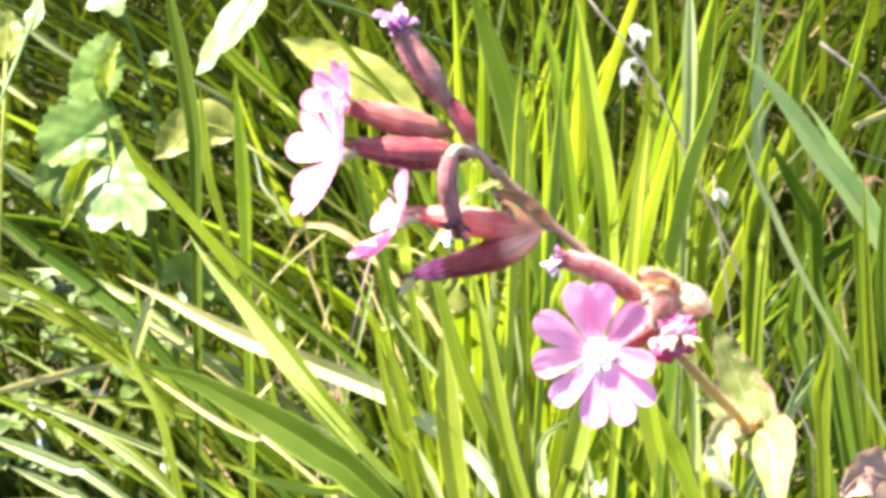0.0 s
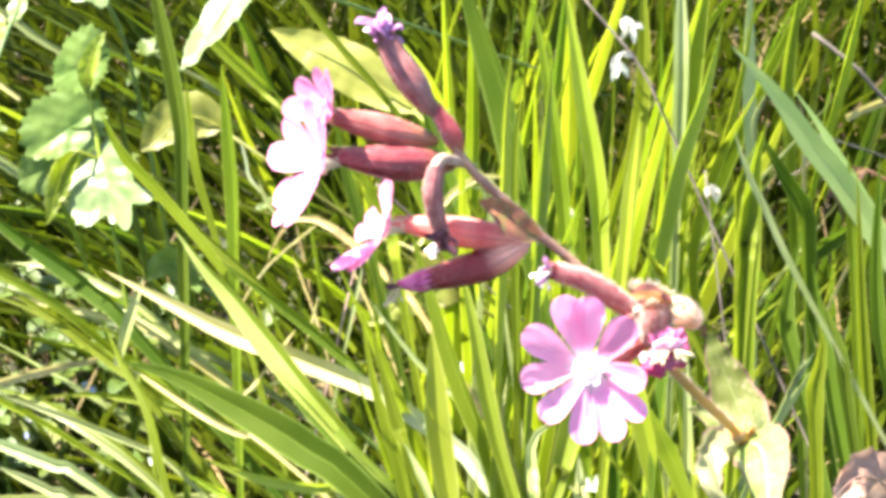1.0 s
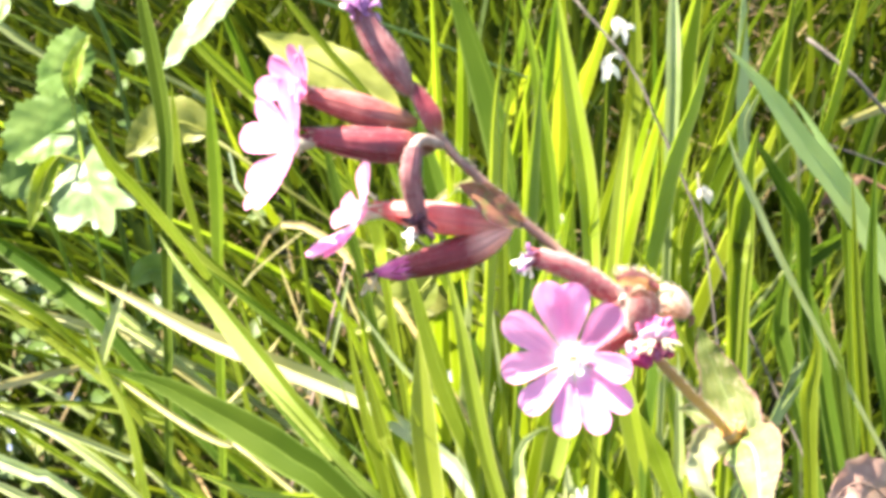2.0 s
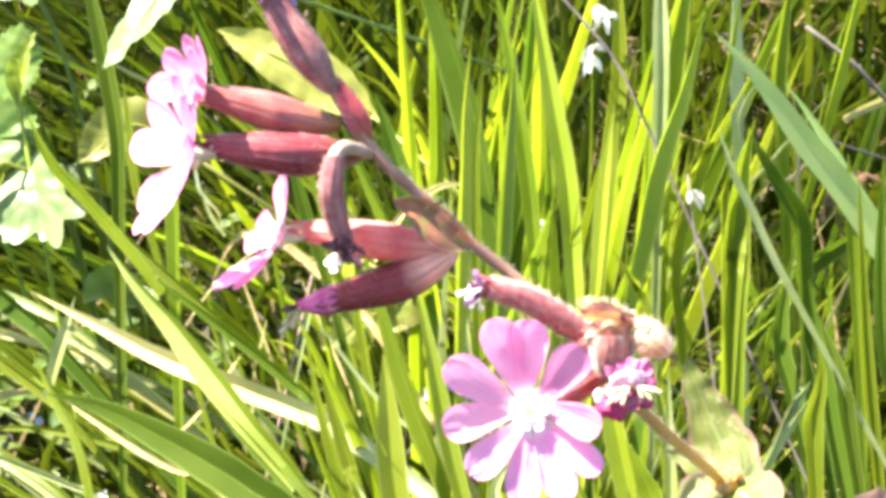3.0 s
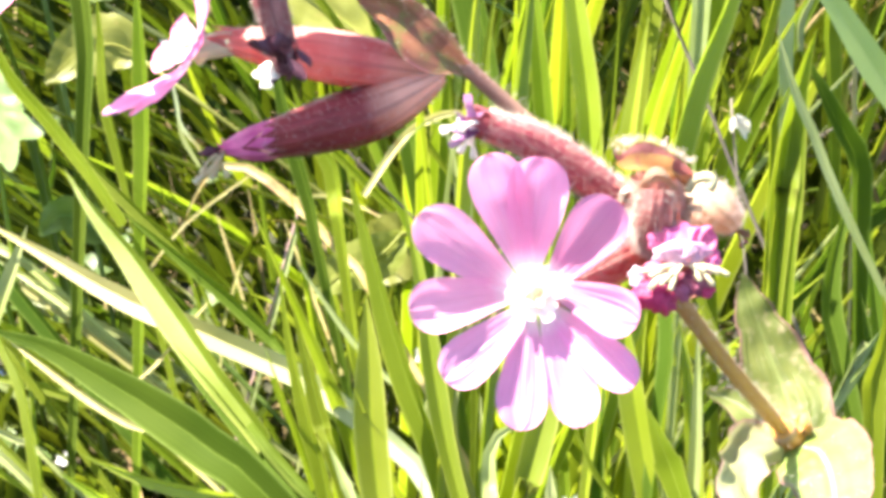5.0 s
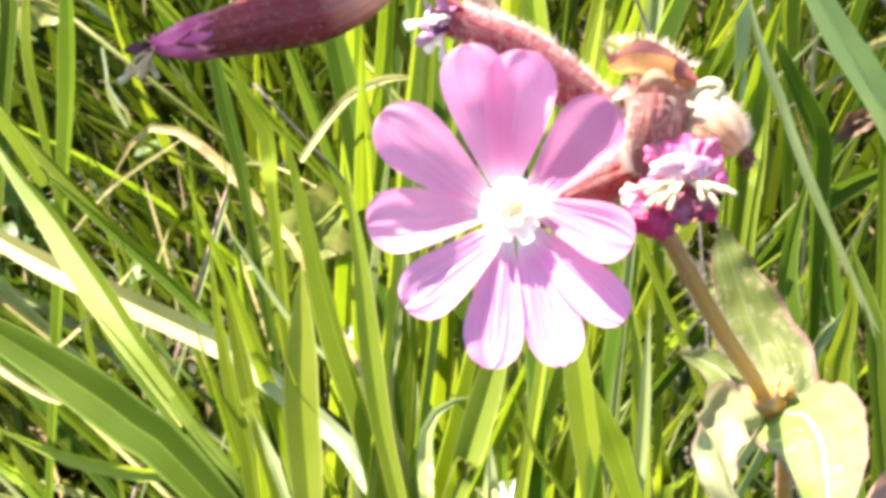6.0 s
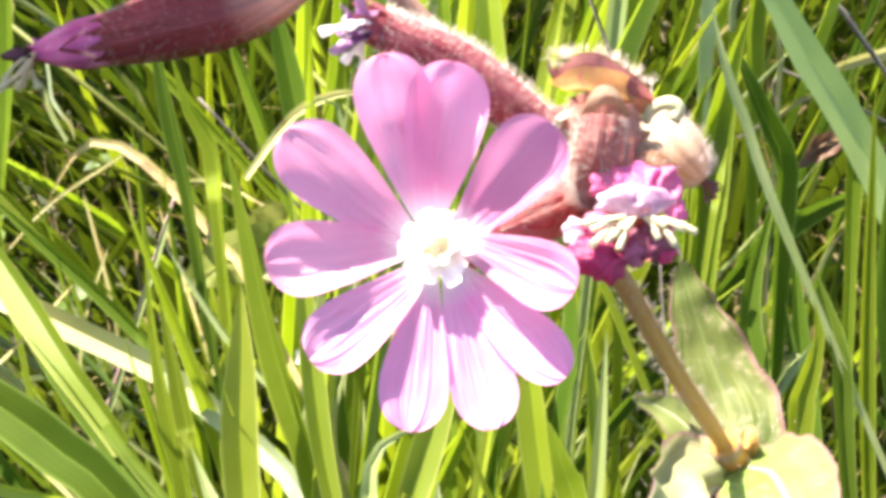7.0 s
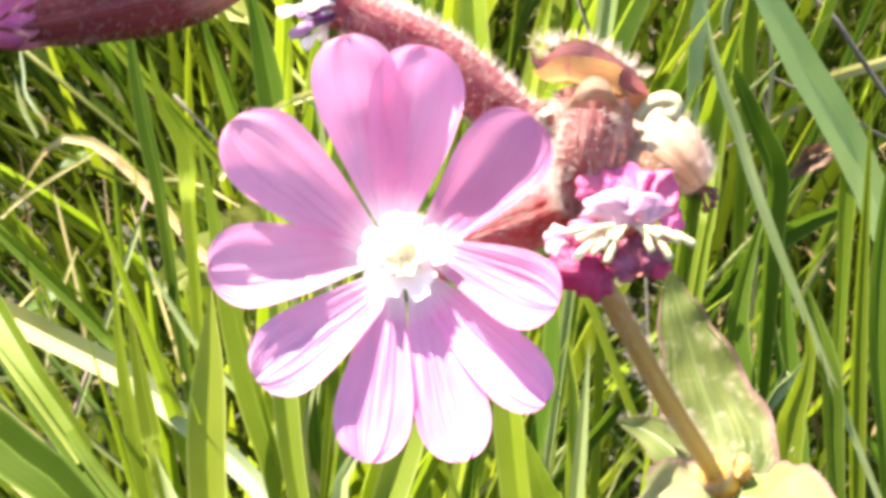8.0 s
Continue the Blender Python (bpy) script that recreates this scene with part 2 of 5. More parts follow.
def soil_material():
    m = bpy.data.materials.new("soil")
    m.use_nodes = True
    nt = m.node_tree
    col = mix_node(nt, ramp(nt, noise_node(nt, 14, 6.0), 0.35, 0.65), (0.018, 0.015, 0.008), (0.05, 0.042, 0.022))
    col = mix_node(nt, ramp(nt, noise_node(nt, 120, 4.0), 0.5, 0.7), col, (0.08, 0.065, 0.035))
    col = mix_node(nt, ramp(nt, noise_node(nt, 3.0, 8.0), 0.40, 0.56), col, (0.022, 0.031, 0.007))
    nt.links.new(col, nt.nodes["Principled BSDF"].inputs["Base Color"])
    nt.nodes["Principled BSDF"].inputs["Roughness"].default_value = 0.9
    b = nt.nodes.new("ShaderNodeBump")
    b.inputs["Strength"].default_value, b.inputs["Distance"].default_value = 0.8, 0.01
    nt.links.new(noise_node(nt, 60, 6.0), b.inputs["Height"])
    nt.links.new(b.outputs[0], nt.nodes["Principled BSDF"].inputs["Normal"])
    return m


SOIL = soil_material()

# ---- building tools ----
TO_VIEW = Vector((0.0, -0.80, 0.60)).normalized()


def part(name, bm, material, parent=None, label="", smooth=True):
    me = bpy.data.meshes.new(name)
    bm.to_mesh(me)
    bm.free()
    me.materials.append(material)
    if smooth:
        me.polygons.foreach_set("use_smooth", [True] * len(me.polygons))
    ob = new(name, me)
    if parent is not None:
        ob.parent = parent
    return tagged(ob, label)


def spline(points, n):
    """Points evenly spread along a smooth curve through the given ones."""
    p = [Vector(q) for q in points]
    p = [2 * p[0] - p[1], *p, 2 * p[-1] - p[-2]]
    dense = []
    for a, b, c, d in zip(p, p[1:], p[2:], p[3:]):
        for k in range(16):
            t = k / 16
            dense.append(0.5 * (2 * b + (c - a) * t + (2 * a - 5 * b + 4 * c - d) * t * t + (3 * b - a - 3 * c + d) * t ** 3))
    dense.append(p[-2])
    run = [0.0]
    for a, b in zip(dense, dense[1:]):
        run.append(run[-1] + (b - a).length)
    out, j = [], 0
    for k in range(n):
        want = run[-1] * k / (n - 1)
        while j < len(run) - 2 and run[j + 1] < want:
            j += 1
        out.append(dense[j].lerp(dense[j + 1], (want - run[j]) / max(run[j + 1] - run[j], 1e-9)))
    return out


def tangents(c):
    return [(c[min(i + 1, len(c) - 1)] - c[max(i - 1, 0)]).normalized() for i in range(len(c))]


def tube(bm, points, radius, n=14, sides=10, ribs=0.0, rib_count=0, cap=True):
    """A round stalk along a curve; radius is a number or a function of 0..1."""
    uv = bm.loops.layers.uv.verify()
    c = spline(points, n)
    tg = tangents(c)
    side = tg[0].cross(Vector((0.3, 0.2, 0.93))).normalized()
    rings = []
    for i, (p, t) in enumerate(zip(c, tg)):
        side = (side - t * side.dot(t)).normalized()
        other = t.cross(side)
        r = radius(i / (n - 1)) if callable(radius) else radius
        ring = []
        for k in range(sides):
            a = 2 * math.pi * k / sides
            rr = r * (1 + ribs * math.cos(rib_count * a)) if rib_count else r
            ring.append(bm.verts.new(p + rr * (math.cos(a) * side + math.sin(a) * other)))
        rings.append(ring)
    for i in range(n - 1):
        for k in range(sides):
            k2 = (k + 1) % sides
            f = bm.faces.new((rings[i][k], rings[i][k2], rings[i + 1][k2], rings[i + 1][k]))
            for loop, (u, v) in zip(f.loops, ((k, i), (k + 1, i), (k + 1, i + 1), (k, i + 1))):
                loop[uv].uv = (u / sides, v / (n - 1))
    if cap:
        bm.faces.new(rings[0][::-1])
        bm.faces.new(rings[-1])
    return c


def ribbon(bm, points, width, face=TO_VIEW, n=14, across=4, fold=0.25, twist=(0.0, 0.0), wave=0.0, seed=0.0, jag=0.0, crinkle=0.0, keeled=False):
    """A leaf or blade along a curve: width is a function of 0..1, fold the depth of its keel, twist in degrees at both ends."""
    uv = bm.loops.layers.uv.verify()
    c = spline(points, n)
    tg = tangents(c)
    rows = []
    for i, (p, t) in enumerate(zip(c, tg)):
        v = i / (n - 1)
        side = t.cross(Vector(face)).normalized()
        side = Matrix.Rotation(radians(twist[0] * (1 - v) + twist[1] * v), 3, t) @ side
        nor = side.cross(t)
        w = width(v) / 2
        row = []
        for k in range(across + 1):
            u = 2 * k / across - 1
            ww = w * (1 + (jag * math.sin(v * 75 + seed) if abs(u) == 1 else 0))
            lift = -fold * w * (1 - abs(u)) + wave * w * math.sin(7 * v + 2.1 * u + seed)
            q = p + side * (u * ww) + nor * lift
            if crinkle:
                q += nor * crinkle * noise.noise(q * 260 + Vector((seed, 0, 0))) * (0.4 + abs(u)) + side * crinkle * 0.7 * abs(u) * noise.noise(q * 330 + Vector((0, seed, 9)))
            row.append(bm.verts.new(q))
        rows.append(row)
    for i in range(n - 1):
        for k in range(across):
            f = bm.faces.new((rows[i][k], rows[i][k + 1], rows[i + 1][k + 1], rows[i + 1][k]))
            for loop, (a, b) in zip(f.loops, ((k, i), (k + 1, i), (k + 1, i + 1), (k, i + 1))):
                loop[uv].uv = (a / across, b / (n - 1))
    if keeled:
        for a, b in zip(rows, rows[1:]):
            bm.edges.get((a[across // 2], b[across // 2])).smooth = False
    return c


def blade_width(w, full=0.35):
    return lambda v: w * (0.72 + 0.28 * min(v / 0.4, 1)) * (1 if v < full else max(1 - ((v - full) / (1 - full)) ** 1.6, 0.02))


def leaf_width(w, widest=0.4, stalk=0.1):
    return lambda v: w * max(stalk if v < 0.08 else 0, 0.04, math.sin(math.pi * min(1, v ** (math.log(0.5) / math.log(widest)))) ** 0.8)


def hairs(bm, curve, radius, count, length, rng, lean=0.25):
    """Fine pointed hairs standing off a stalk or calyx."""
    uv = bm.loops.layers.uv.verify()
    tg = tangents(curve)
    for _ in range(count):
        f = rng.random() * (len(curve) - 1.001)
        i = int(f)
        p = curve[i].lerp(curve[i + 1], f - i)
        t = tg[i]
        a = Vector((rng.gauss(0, 1), rng.gauss(0, 1), rng.gauss(0, 1)))
        o = (a - t * a.dot(t)).normalized()
        r = radius(f / (len(curve) - 1)) if callable(radius) else radius
        root = p + o * r * 0.95
        tip = root + (o + t * lean * rng.uniform(-1, 1.4) + a * 0.12).normalized() * length * rng.uniform(0.5, 1.15)
        s = t.cross(o) * 0.000024
        q = o.cross(s).normalized() * 0.000024
        v0, v1, v2, v3 = (bm.verts.new(x) for x in (root + s, root - s * 0.5 + q, root - s * 0.5 - q, tip))
        for tri in ((v0, v1, v3), (v1, v2, v3), (v2, v0, v3)):
            bm.faces.new(tri)


# ---- ground ----
def ground():
    bm = bmesh.new()
    uv = bm.loops.layers.uv.verify()
    edges = [-300, -60, -12, -3, *[k * 0.1 for k in range(-12, 21)], 4, 12, 60, 300]
    grid = [[bm.verts.new((x, y, 0.012 * noise.noise((x * 4, y * 4, 0)) + 0.006 * noise.noise((x * 17, y * 17, 3)) if abs(x) < 3 and abs(y) < 4 else 0))
             for x in edges] for y in edges]
    for a, b in zip(grid, grid[1:]):
        for k in range(len(a) - 1):
            bm.faces.new((a[k], a[k + 1], b[k + 1], b[k]))
    return tagged(part("ground", bm, SOIL), "dark brown soil under dense meadow grass", "ground", kind="structure")


ground()


# ---- grass ----
def facing(p):
    """The way an upright blade turns its upper side: at random on one side of the meadow, away from the sun on the other."""
    rng = random.Random(int(p.x * 9973) * 31 + int(p.y * 7919) + int(p.z * 6007))
    yaw = rng.uniform(-50, 45) * (0.5 if p.x < -0.02 else 1)
    if p.x > 0.085:
        yaw = rng.uniform(15, 60)
    up = 0.15 if p.x > 0.0 else 0.5
    return Vector((math.sin(radians(yaw)), -math.cos(radians(yaw)), up)).normalized()


def grass_blade(points, width_mm, material=GRASS, twist=(-12, -12), fold=0.6, root=True, full=0.35, label="", seed=0.0, face=None, stalk=None, wave=0.06):
    """One blade from its foot to its tip; it is carried on down to the soil."""
    p = [Vector(q) for q in points]
    face = face or facing(p[-1])
    if root:
        d = (p[0] - p[1]).normalized()
        d.z = min(d.z, -0.55)
        d.normalize()
        k = p[0].z / -d.z
        p = [p[0] + d * k - Vector((0, 0, 0.01)), p[0] + d * k * 0.5, *p]
    sheath = None
    if root:
        sheath = bmesh.new()
        thick = width_mm / 1000
        tube(sheath, [p[0], p[0].lerp(p[1], 0.5), p[1], p[1].lerp(p[2], 0.25)], lambda v: thick * (0.26 - 0.08 * v), n=10, sides=8)
        p = p[1:]
    if stalk:
        foot = Vector(stalk[-1])
        sheath = bmesh.new()
        tube(sheath, [*stalk, (foot.x + 0.03, foot.y + 0.02, foot.z * 0.5), (foot.x + 0.04, foot.y + 0.03, -0.01)], lambda v: width_mm / 1000 * (0.2 + 0.06 * v), n=24, sides=10)
    run = [(q - r).length for q, r in zip(p, p[1:])]
    hidden = run[0] / sum(run) if root else 0.0
    shape = blade_width(width_mm / 1000, full)
    wide = lambda v: shape((v - hidden) / (1 - hidden)) if v >= hidden else shape(0) * (0.35 + 0.65 * v / hidden)
    bm = bmesh.new()
    ribbon(bm, p, wide, n=36, fold=fold, twist=twist, seed=seed, wave=wave, face=face, keeled=True)
    ob = part("grass_blade", bm, material)
    if sheath:
        part("sheath", sheath, GRASS_SHADE if stalk else material, ob)
    return tagged(ob, label or "fresh green grass blade with fine lengthwise veins, growing in the meadow", "grass blade", "grass blades")


# blades, each from its foot to its tip
# B_ is the darker green with shade mixed into it
G, B_, S_, P_ = GRASS, GRASS_SHADE, STRAW, PALE
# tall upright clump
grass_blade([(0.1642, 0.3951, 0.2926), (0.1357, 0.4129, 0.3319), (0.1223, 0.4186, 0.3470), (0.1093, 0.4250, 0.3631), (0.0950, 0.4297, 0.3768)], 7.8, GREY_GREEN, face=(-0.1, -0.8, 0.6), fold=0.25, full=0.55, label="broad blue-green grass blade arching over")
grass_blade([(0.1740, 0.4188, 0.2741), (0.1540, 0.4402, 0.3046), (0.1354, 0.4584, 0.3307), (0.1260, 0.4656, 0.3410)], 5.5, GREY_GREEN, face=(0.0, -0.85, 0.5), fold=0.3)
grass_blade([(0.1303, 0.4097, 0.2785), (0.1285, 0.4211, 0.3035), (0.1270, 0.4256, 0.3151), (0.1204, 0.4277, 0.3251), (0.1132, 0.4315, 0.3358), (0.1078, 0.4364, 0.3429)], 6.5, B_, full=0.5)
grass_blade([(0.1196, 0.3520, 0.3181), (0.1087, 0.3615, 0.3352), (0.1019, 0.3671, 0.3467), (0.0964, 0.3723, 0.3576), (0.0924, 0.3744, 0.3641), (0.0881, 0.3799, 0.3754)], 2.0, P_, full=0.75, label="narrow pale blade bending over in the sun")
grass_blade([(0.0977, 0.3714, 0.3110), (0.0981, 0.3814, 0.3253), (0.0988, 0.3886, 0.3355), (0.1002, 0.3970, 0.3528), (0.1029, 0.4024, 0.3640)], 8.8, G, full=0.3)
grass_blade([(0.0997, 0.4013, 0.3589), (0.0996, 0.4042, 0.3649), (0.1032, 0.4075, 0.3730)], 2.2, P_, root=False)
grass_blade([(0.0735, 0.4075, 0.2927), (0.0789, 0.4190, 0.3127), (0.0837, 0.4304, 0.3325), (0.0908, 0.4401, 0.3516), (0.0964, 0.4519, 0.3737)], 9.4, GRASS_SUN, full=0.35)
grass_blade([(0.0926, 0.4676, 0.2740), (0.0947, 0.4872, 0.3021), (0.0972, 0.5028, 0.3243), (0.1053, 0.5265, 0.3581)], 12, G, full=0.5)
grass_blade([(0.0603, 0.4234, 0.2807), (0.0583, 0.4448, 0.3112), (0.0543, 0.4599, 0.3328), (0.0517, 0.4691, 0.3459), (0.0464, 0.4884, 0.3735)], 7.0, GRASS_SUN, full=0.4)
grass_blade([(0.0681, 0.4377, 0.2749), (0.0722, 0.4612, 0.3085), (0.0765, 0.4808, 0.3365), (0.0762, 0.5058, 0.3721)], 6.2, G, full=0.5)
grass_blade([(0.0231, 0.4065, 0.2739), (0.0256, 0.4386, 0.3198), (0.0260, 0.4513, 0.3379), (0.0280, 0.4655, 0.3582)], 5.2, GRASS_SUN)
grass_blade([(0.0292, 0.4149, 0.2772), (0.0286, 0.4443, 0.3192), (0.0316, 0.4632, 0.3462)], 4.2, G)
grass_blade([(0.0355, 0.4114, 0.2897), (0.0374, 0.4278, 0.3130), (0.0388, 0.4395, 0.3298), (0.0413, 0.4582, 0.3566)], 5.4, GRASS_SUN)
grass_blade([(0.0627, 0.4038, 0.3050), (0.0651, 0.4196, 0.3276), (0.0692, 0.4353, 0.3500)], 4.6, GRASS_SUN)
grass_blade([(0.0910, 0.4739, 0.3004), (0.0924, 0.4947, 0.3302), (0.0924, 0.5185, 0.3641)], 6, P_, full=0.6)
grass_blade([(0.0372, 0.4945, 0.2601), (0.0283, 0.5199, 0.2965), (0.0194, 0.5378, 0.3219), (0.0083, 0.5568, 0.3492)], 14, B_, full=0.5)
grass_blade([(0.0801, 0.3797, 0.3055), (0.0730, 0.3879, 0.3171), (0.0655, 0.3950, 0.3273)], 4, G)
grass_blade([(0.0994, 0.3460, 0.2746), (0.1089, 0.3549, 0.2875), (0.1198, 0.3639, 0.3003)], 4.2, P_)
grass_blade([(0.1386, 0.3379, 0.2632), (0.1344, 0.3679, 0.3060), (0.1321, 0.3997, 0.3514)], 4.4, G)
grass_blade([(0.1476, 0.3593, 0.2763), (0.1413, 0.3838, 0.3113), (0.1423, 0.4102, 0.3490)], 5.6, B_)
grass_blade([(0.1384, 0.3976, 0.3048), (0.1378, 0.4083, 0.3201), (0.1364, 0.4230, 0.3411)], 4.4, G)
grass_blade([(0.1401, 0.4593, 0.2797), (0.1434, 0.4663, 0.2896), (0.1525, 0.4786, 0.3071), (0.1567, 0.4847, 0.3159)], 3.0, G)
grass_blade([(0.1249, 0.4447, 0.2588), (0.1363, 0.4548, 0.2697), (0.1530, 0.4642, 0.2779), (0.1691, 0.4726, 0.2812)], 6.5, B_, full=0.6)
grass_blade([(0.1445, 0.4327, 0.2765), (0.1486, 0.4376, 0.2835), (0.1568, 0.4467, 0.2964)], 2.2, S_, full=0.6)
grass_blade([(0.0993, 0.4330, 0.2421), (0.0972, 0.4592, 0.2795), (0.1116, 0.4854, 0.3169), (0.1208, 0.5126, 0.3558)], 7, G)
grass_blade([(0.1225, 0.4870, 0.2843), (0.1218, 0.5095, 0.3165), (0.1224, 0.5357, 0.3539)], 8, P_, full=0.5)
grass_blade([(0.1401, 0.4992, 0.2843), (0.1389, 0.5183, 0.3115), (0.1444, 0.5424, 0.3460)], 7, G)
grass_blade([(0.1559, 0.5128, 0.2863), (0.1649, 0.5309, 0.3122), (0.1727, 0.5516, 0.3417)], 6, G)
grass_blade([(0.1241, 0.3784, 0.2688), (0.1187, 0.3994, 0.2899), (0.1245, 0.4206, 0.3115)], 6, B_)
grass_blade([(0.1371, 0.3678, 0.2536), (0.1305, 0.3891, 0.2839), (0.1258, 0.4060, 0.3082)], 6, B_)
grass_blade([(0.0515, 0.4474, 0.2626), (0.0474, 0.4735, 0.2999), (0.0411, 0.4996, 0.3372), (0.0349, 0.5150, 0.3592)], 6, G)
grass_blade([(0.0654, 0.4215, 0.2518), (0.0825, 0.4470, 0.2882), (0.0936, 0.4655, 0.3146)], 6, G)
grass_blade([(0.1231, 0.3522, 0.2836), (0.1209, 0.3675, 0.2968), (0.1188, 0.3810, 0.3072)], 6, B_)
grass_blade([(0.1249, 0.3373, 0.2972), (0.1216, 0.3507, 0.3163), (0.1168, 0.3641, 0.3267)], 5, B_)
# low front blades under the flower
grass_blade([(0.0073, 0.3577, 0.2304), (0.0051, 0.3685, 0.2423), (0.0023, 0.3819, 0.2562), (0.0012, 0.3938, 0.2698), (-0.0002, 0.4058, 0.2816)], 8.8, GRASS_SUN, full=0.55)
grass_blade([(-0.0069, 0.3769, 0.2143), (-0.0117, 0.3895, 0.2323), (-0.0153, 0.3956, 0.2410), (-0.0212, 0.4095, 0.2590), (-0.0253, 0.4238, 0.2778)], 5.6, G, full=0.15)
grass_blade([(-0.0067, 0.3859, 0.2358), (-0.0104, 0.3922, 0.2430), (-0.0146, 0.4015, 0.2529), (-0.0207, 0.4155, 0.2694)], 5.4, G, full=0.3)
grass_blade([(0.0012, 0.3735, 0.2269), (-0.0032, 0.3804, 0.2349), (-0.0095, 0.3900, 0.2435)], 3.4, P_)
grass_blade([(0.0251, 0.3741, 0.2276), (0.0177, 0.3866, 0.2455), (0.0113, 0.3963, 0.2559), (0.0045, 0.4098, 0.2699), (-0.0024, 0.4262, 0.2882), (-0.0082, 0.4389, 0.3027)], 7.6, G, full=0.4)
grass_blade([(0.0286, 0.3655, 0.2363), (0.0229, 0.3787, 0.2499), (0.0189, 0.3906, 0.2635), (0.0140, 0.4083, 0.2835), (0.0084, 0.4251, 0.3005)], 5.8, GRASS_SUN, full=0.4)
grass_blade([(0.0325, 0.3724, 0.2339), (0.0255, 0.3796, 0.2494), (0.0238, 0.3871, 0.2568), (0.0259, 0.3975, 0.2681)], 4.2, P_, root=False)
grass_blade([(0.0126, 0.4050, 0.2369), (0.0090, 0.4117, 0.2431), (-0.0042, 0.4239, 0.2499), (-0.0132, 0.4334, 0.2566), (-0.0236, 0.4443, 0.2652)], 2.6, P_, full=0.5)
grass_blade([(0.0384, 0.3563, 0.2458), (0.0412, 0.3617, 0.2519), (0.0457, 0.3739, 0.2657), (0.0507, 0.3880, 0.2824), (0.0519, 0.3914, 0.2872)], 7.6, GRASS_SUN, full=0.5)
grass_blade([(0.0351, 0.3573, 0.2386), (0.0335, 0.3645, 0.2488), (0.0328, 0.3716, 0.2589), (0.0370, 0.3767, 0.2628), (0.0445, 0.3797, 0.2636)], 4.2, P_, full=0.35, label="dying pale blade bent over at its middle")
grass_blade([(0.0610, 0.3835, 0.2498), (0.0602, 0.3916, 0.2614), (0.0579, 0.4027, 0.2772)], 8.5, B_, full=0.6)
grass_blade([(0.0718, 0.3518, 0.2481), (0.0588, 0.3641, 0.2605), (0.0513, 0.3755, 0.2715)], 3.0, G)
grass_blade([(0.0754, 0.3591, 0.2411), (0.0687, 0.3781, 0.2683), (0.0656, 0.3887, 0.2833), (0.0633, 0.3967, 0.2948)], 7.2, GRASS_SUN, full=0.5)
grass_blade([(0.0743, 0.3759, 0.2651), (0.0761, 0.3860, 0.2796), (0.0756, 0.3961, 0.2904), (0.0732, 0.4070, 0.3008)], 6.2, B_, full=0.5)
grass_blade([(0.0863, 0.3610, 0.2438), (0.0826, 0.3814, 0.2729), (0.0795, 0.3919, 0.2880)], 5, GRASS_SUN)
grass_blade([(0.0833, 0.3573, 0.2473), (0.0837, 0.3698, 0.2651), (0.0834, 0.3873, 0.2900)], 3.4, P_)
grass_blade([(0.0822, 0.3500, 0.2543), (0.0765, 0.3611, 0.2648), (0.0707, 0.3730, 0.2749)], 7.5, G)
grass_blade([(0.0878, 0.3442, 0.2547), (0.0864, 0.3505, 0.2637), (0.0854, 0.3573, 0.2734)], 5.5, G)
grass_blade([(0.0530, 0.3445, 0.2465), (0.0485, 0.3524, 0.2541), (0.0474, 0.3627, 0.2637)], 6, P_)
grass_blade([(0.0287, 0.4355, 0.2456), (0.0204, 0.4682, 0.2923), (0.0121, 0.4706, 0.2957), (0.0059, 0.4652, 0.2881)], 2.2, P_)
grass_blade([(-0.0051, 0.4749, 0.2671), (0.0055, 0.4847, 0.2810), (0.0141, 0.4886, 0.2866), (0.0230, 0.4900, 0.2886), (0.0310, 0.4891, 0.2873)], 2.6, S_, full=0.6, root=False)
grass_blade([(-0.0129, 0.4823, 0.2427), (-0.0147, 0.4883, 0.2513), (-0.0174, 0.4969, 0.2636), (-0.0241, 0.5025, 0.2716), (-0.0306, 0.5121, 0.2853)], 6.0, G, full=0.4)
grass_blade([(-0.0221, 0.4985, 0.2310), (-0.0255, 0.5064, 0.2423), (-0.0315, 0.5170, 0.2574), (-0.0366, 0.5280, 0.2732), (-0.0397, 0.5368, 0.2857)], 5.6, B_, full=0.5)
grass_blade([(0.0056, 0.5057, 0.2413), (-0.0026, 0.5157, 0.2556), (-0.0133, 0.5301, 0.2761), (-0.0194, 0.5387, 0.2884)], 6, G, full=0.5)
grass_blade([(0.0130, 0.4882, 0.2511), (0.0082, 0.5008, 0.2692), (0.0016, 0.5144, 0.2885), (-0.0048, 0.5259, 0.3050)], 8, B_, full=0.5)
# leaning blades
grass_blade([(-0.0299, 0.4124, 0.2213), (-0.0314, 0.4141, 0.2220), (-0.0402, 0.4235, 0.2267), (-0.0491, 0.4328, 0.2313), (-0.0688, 0.4567, 0.2410), (-0.0798, 0.4704, 0.2467), (-0.0922, 0.4843, 0.2526), (-0.1030, 0.4991, 0.2580)], 10.5, GRASS_SUN, face=(-0.45, -0.62, 0.64), full=0.4, root=False, stalk=[(-0.0348, 0.4197, 0.2213), (-0.0290, 0.4129, 0.2186), (-0.0207, 0.4043, 0.2150), (-0.0099, 0.3942, 0.2093)], label="long bright green grass blade leaning over")
grass_blade([(-0.0105, 0.3909, 0.2080), (-0.0268, 0.4071, 0.2155), (-0.0478, 0.4288, 0.2257), (-0.0620, 0.4446, 0.2324)], 5.0, B_, full=0.7)
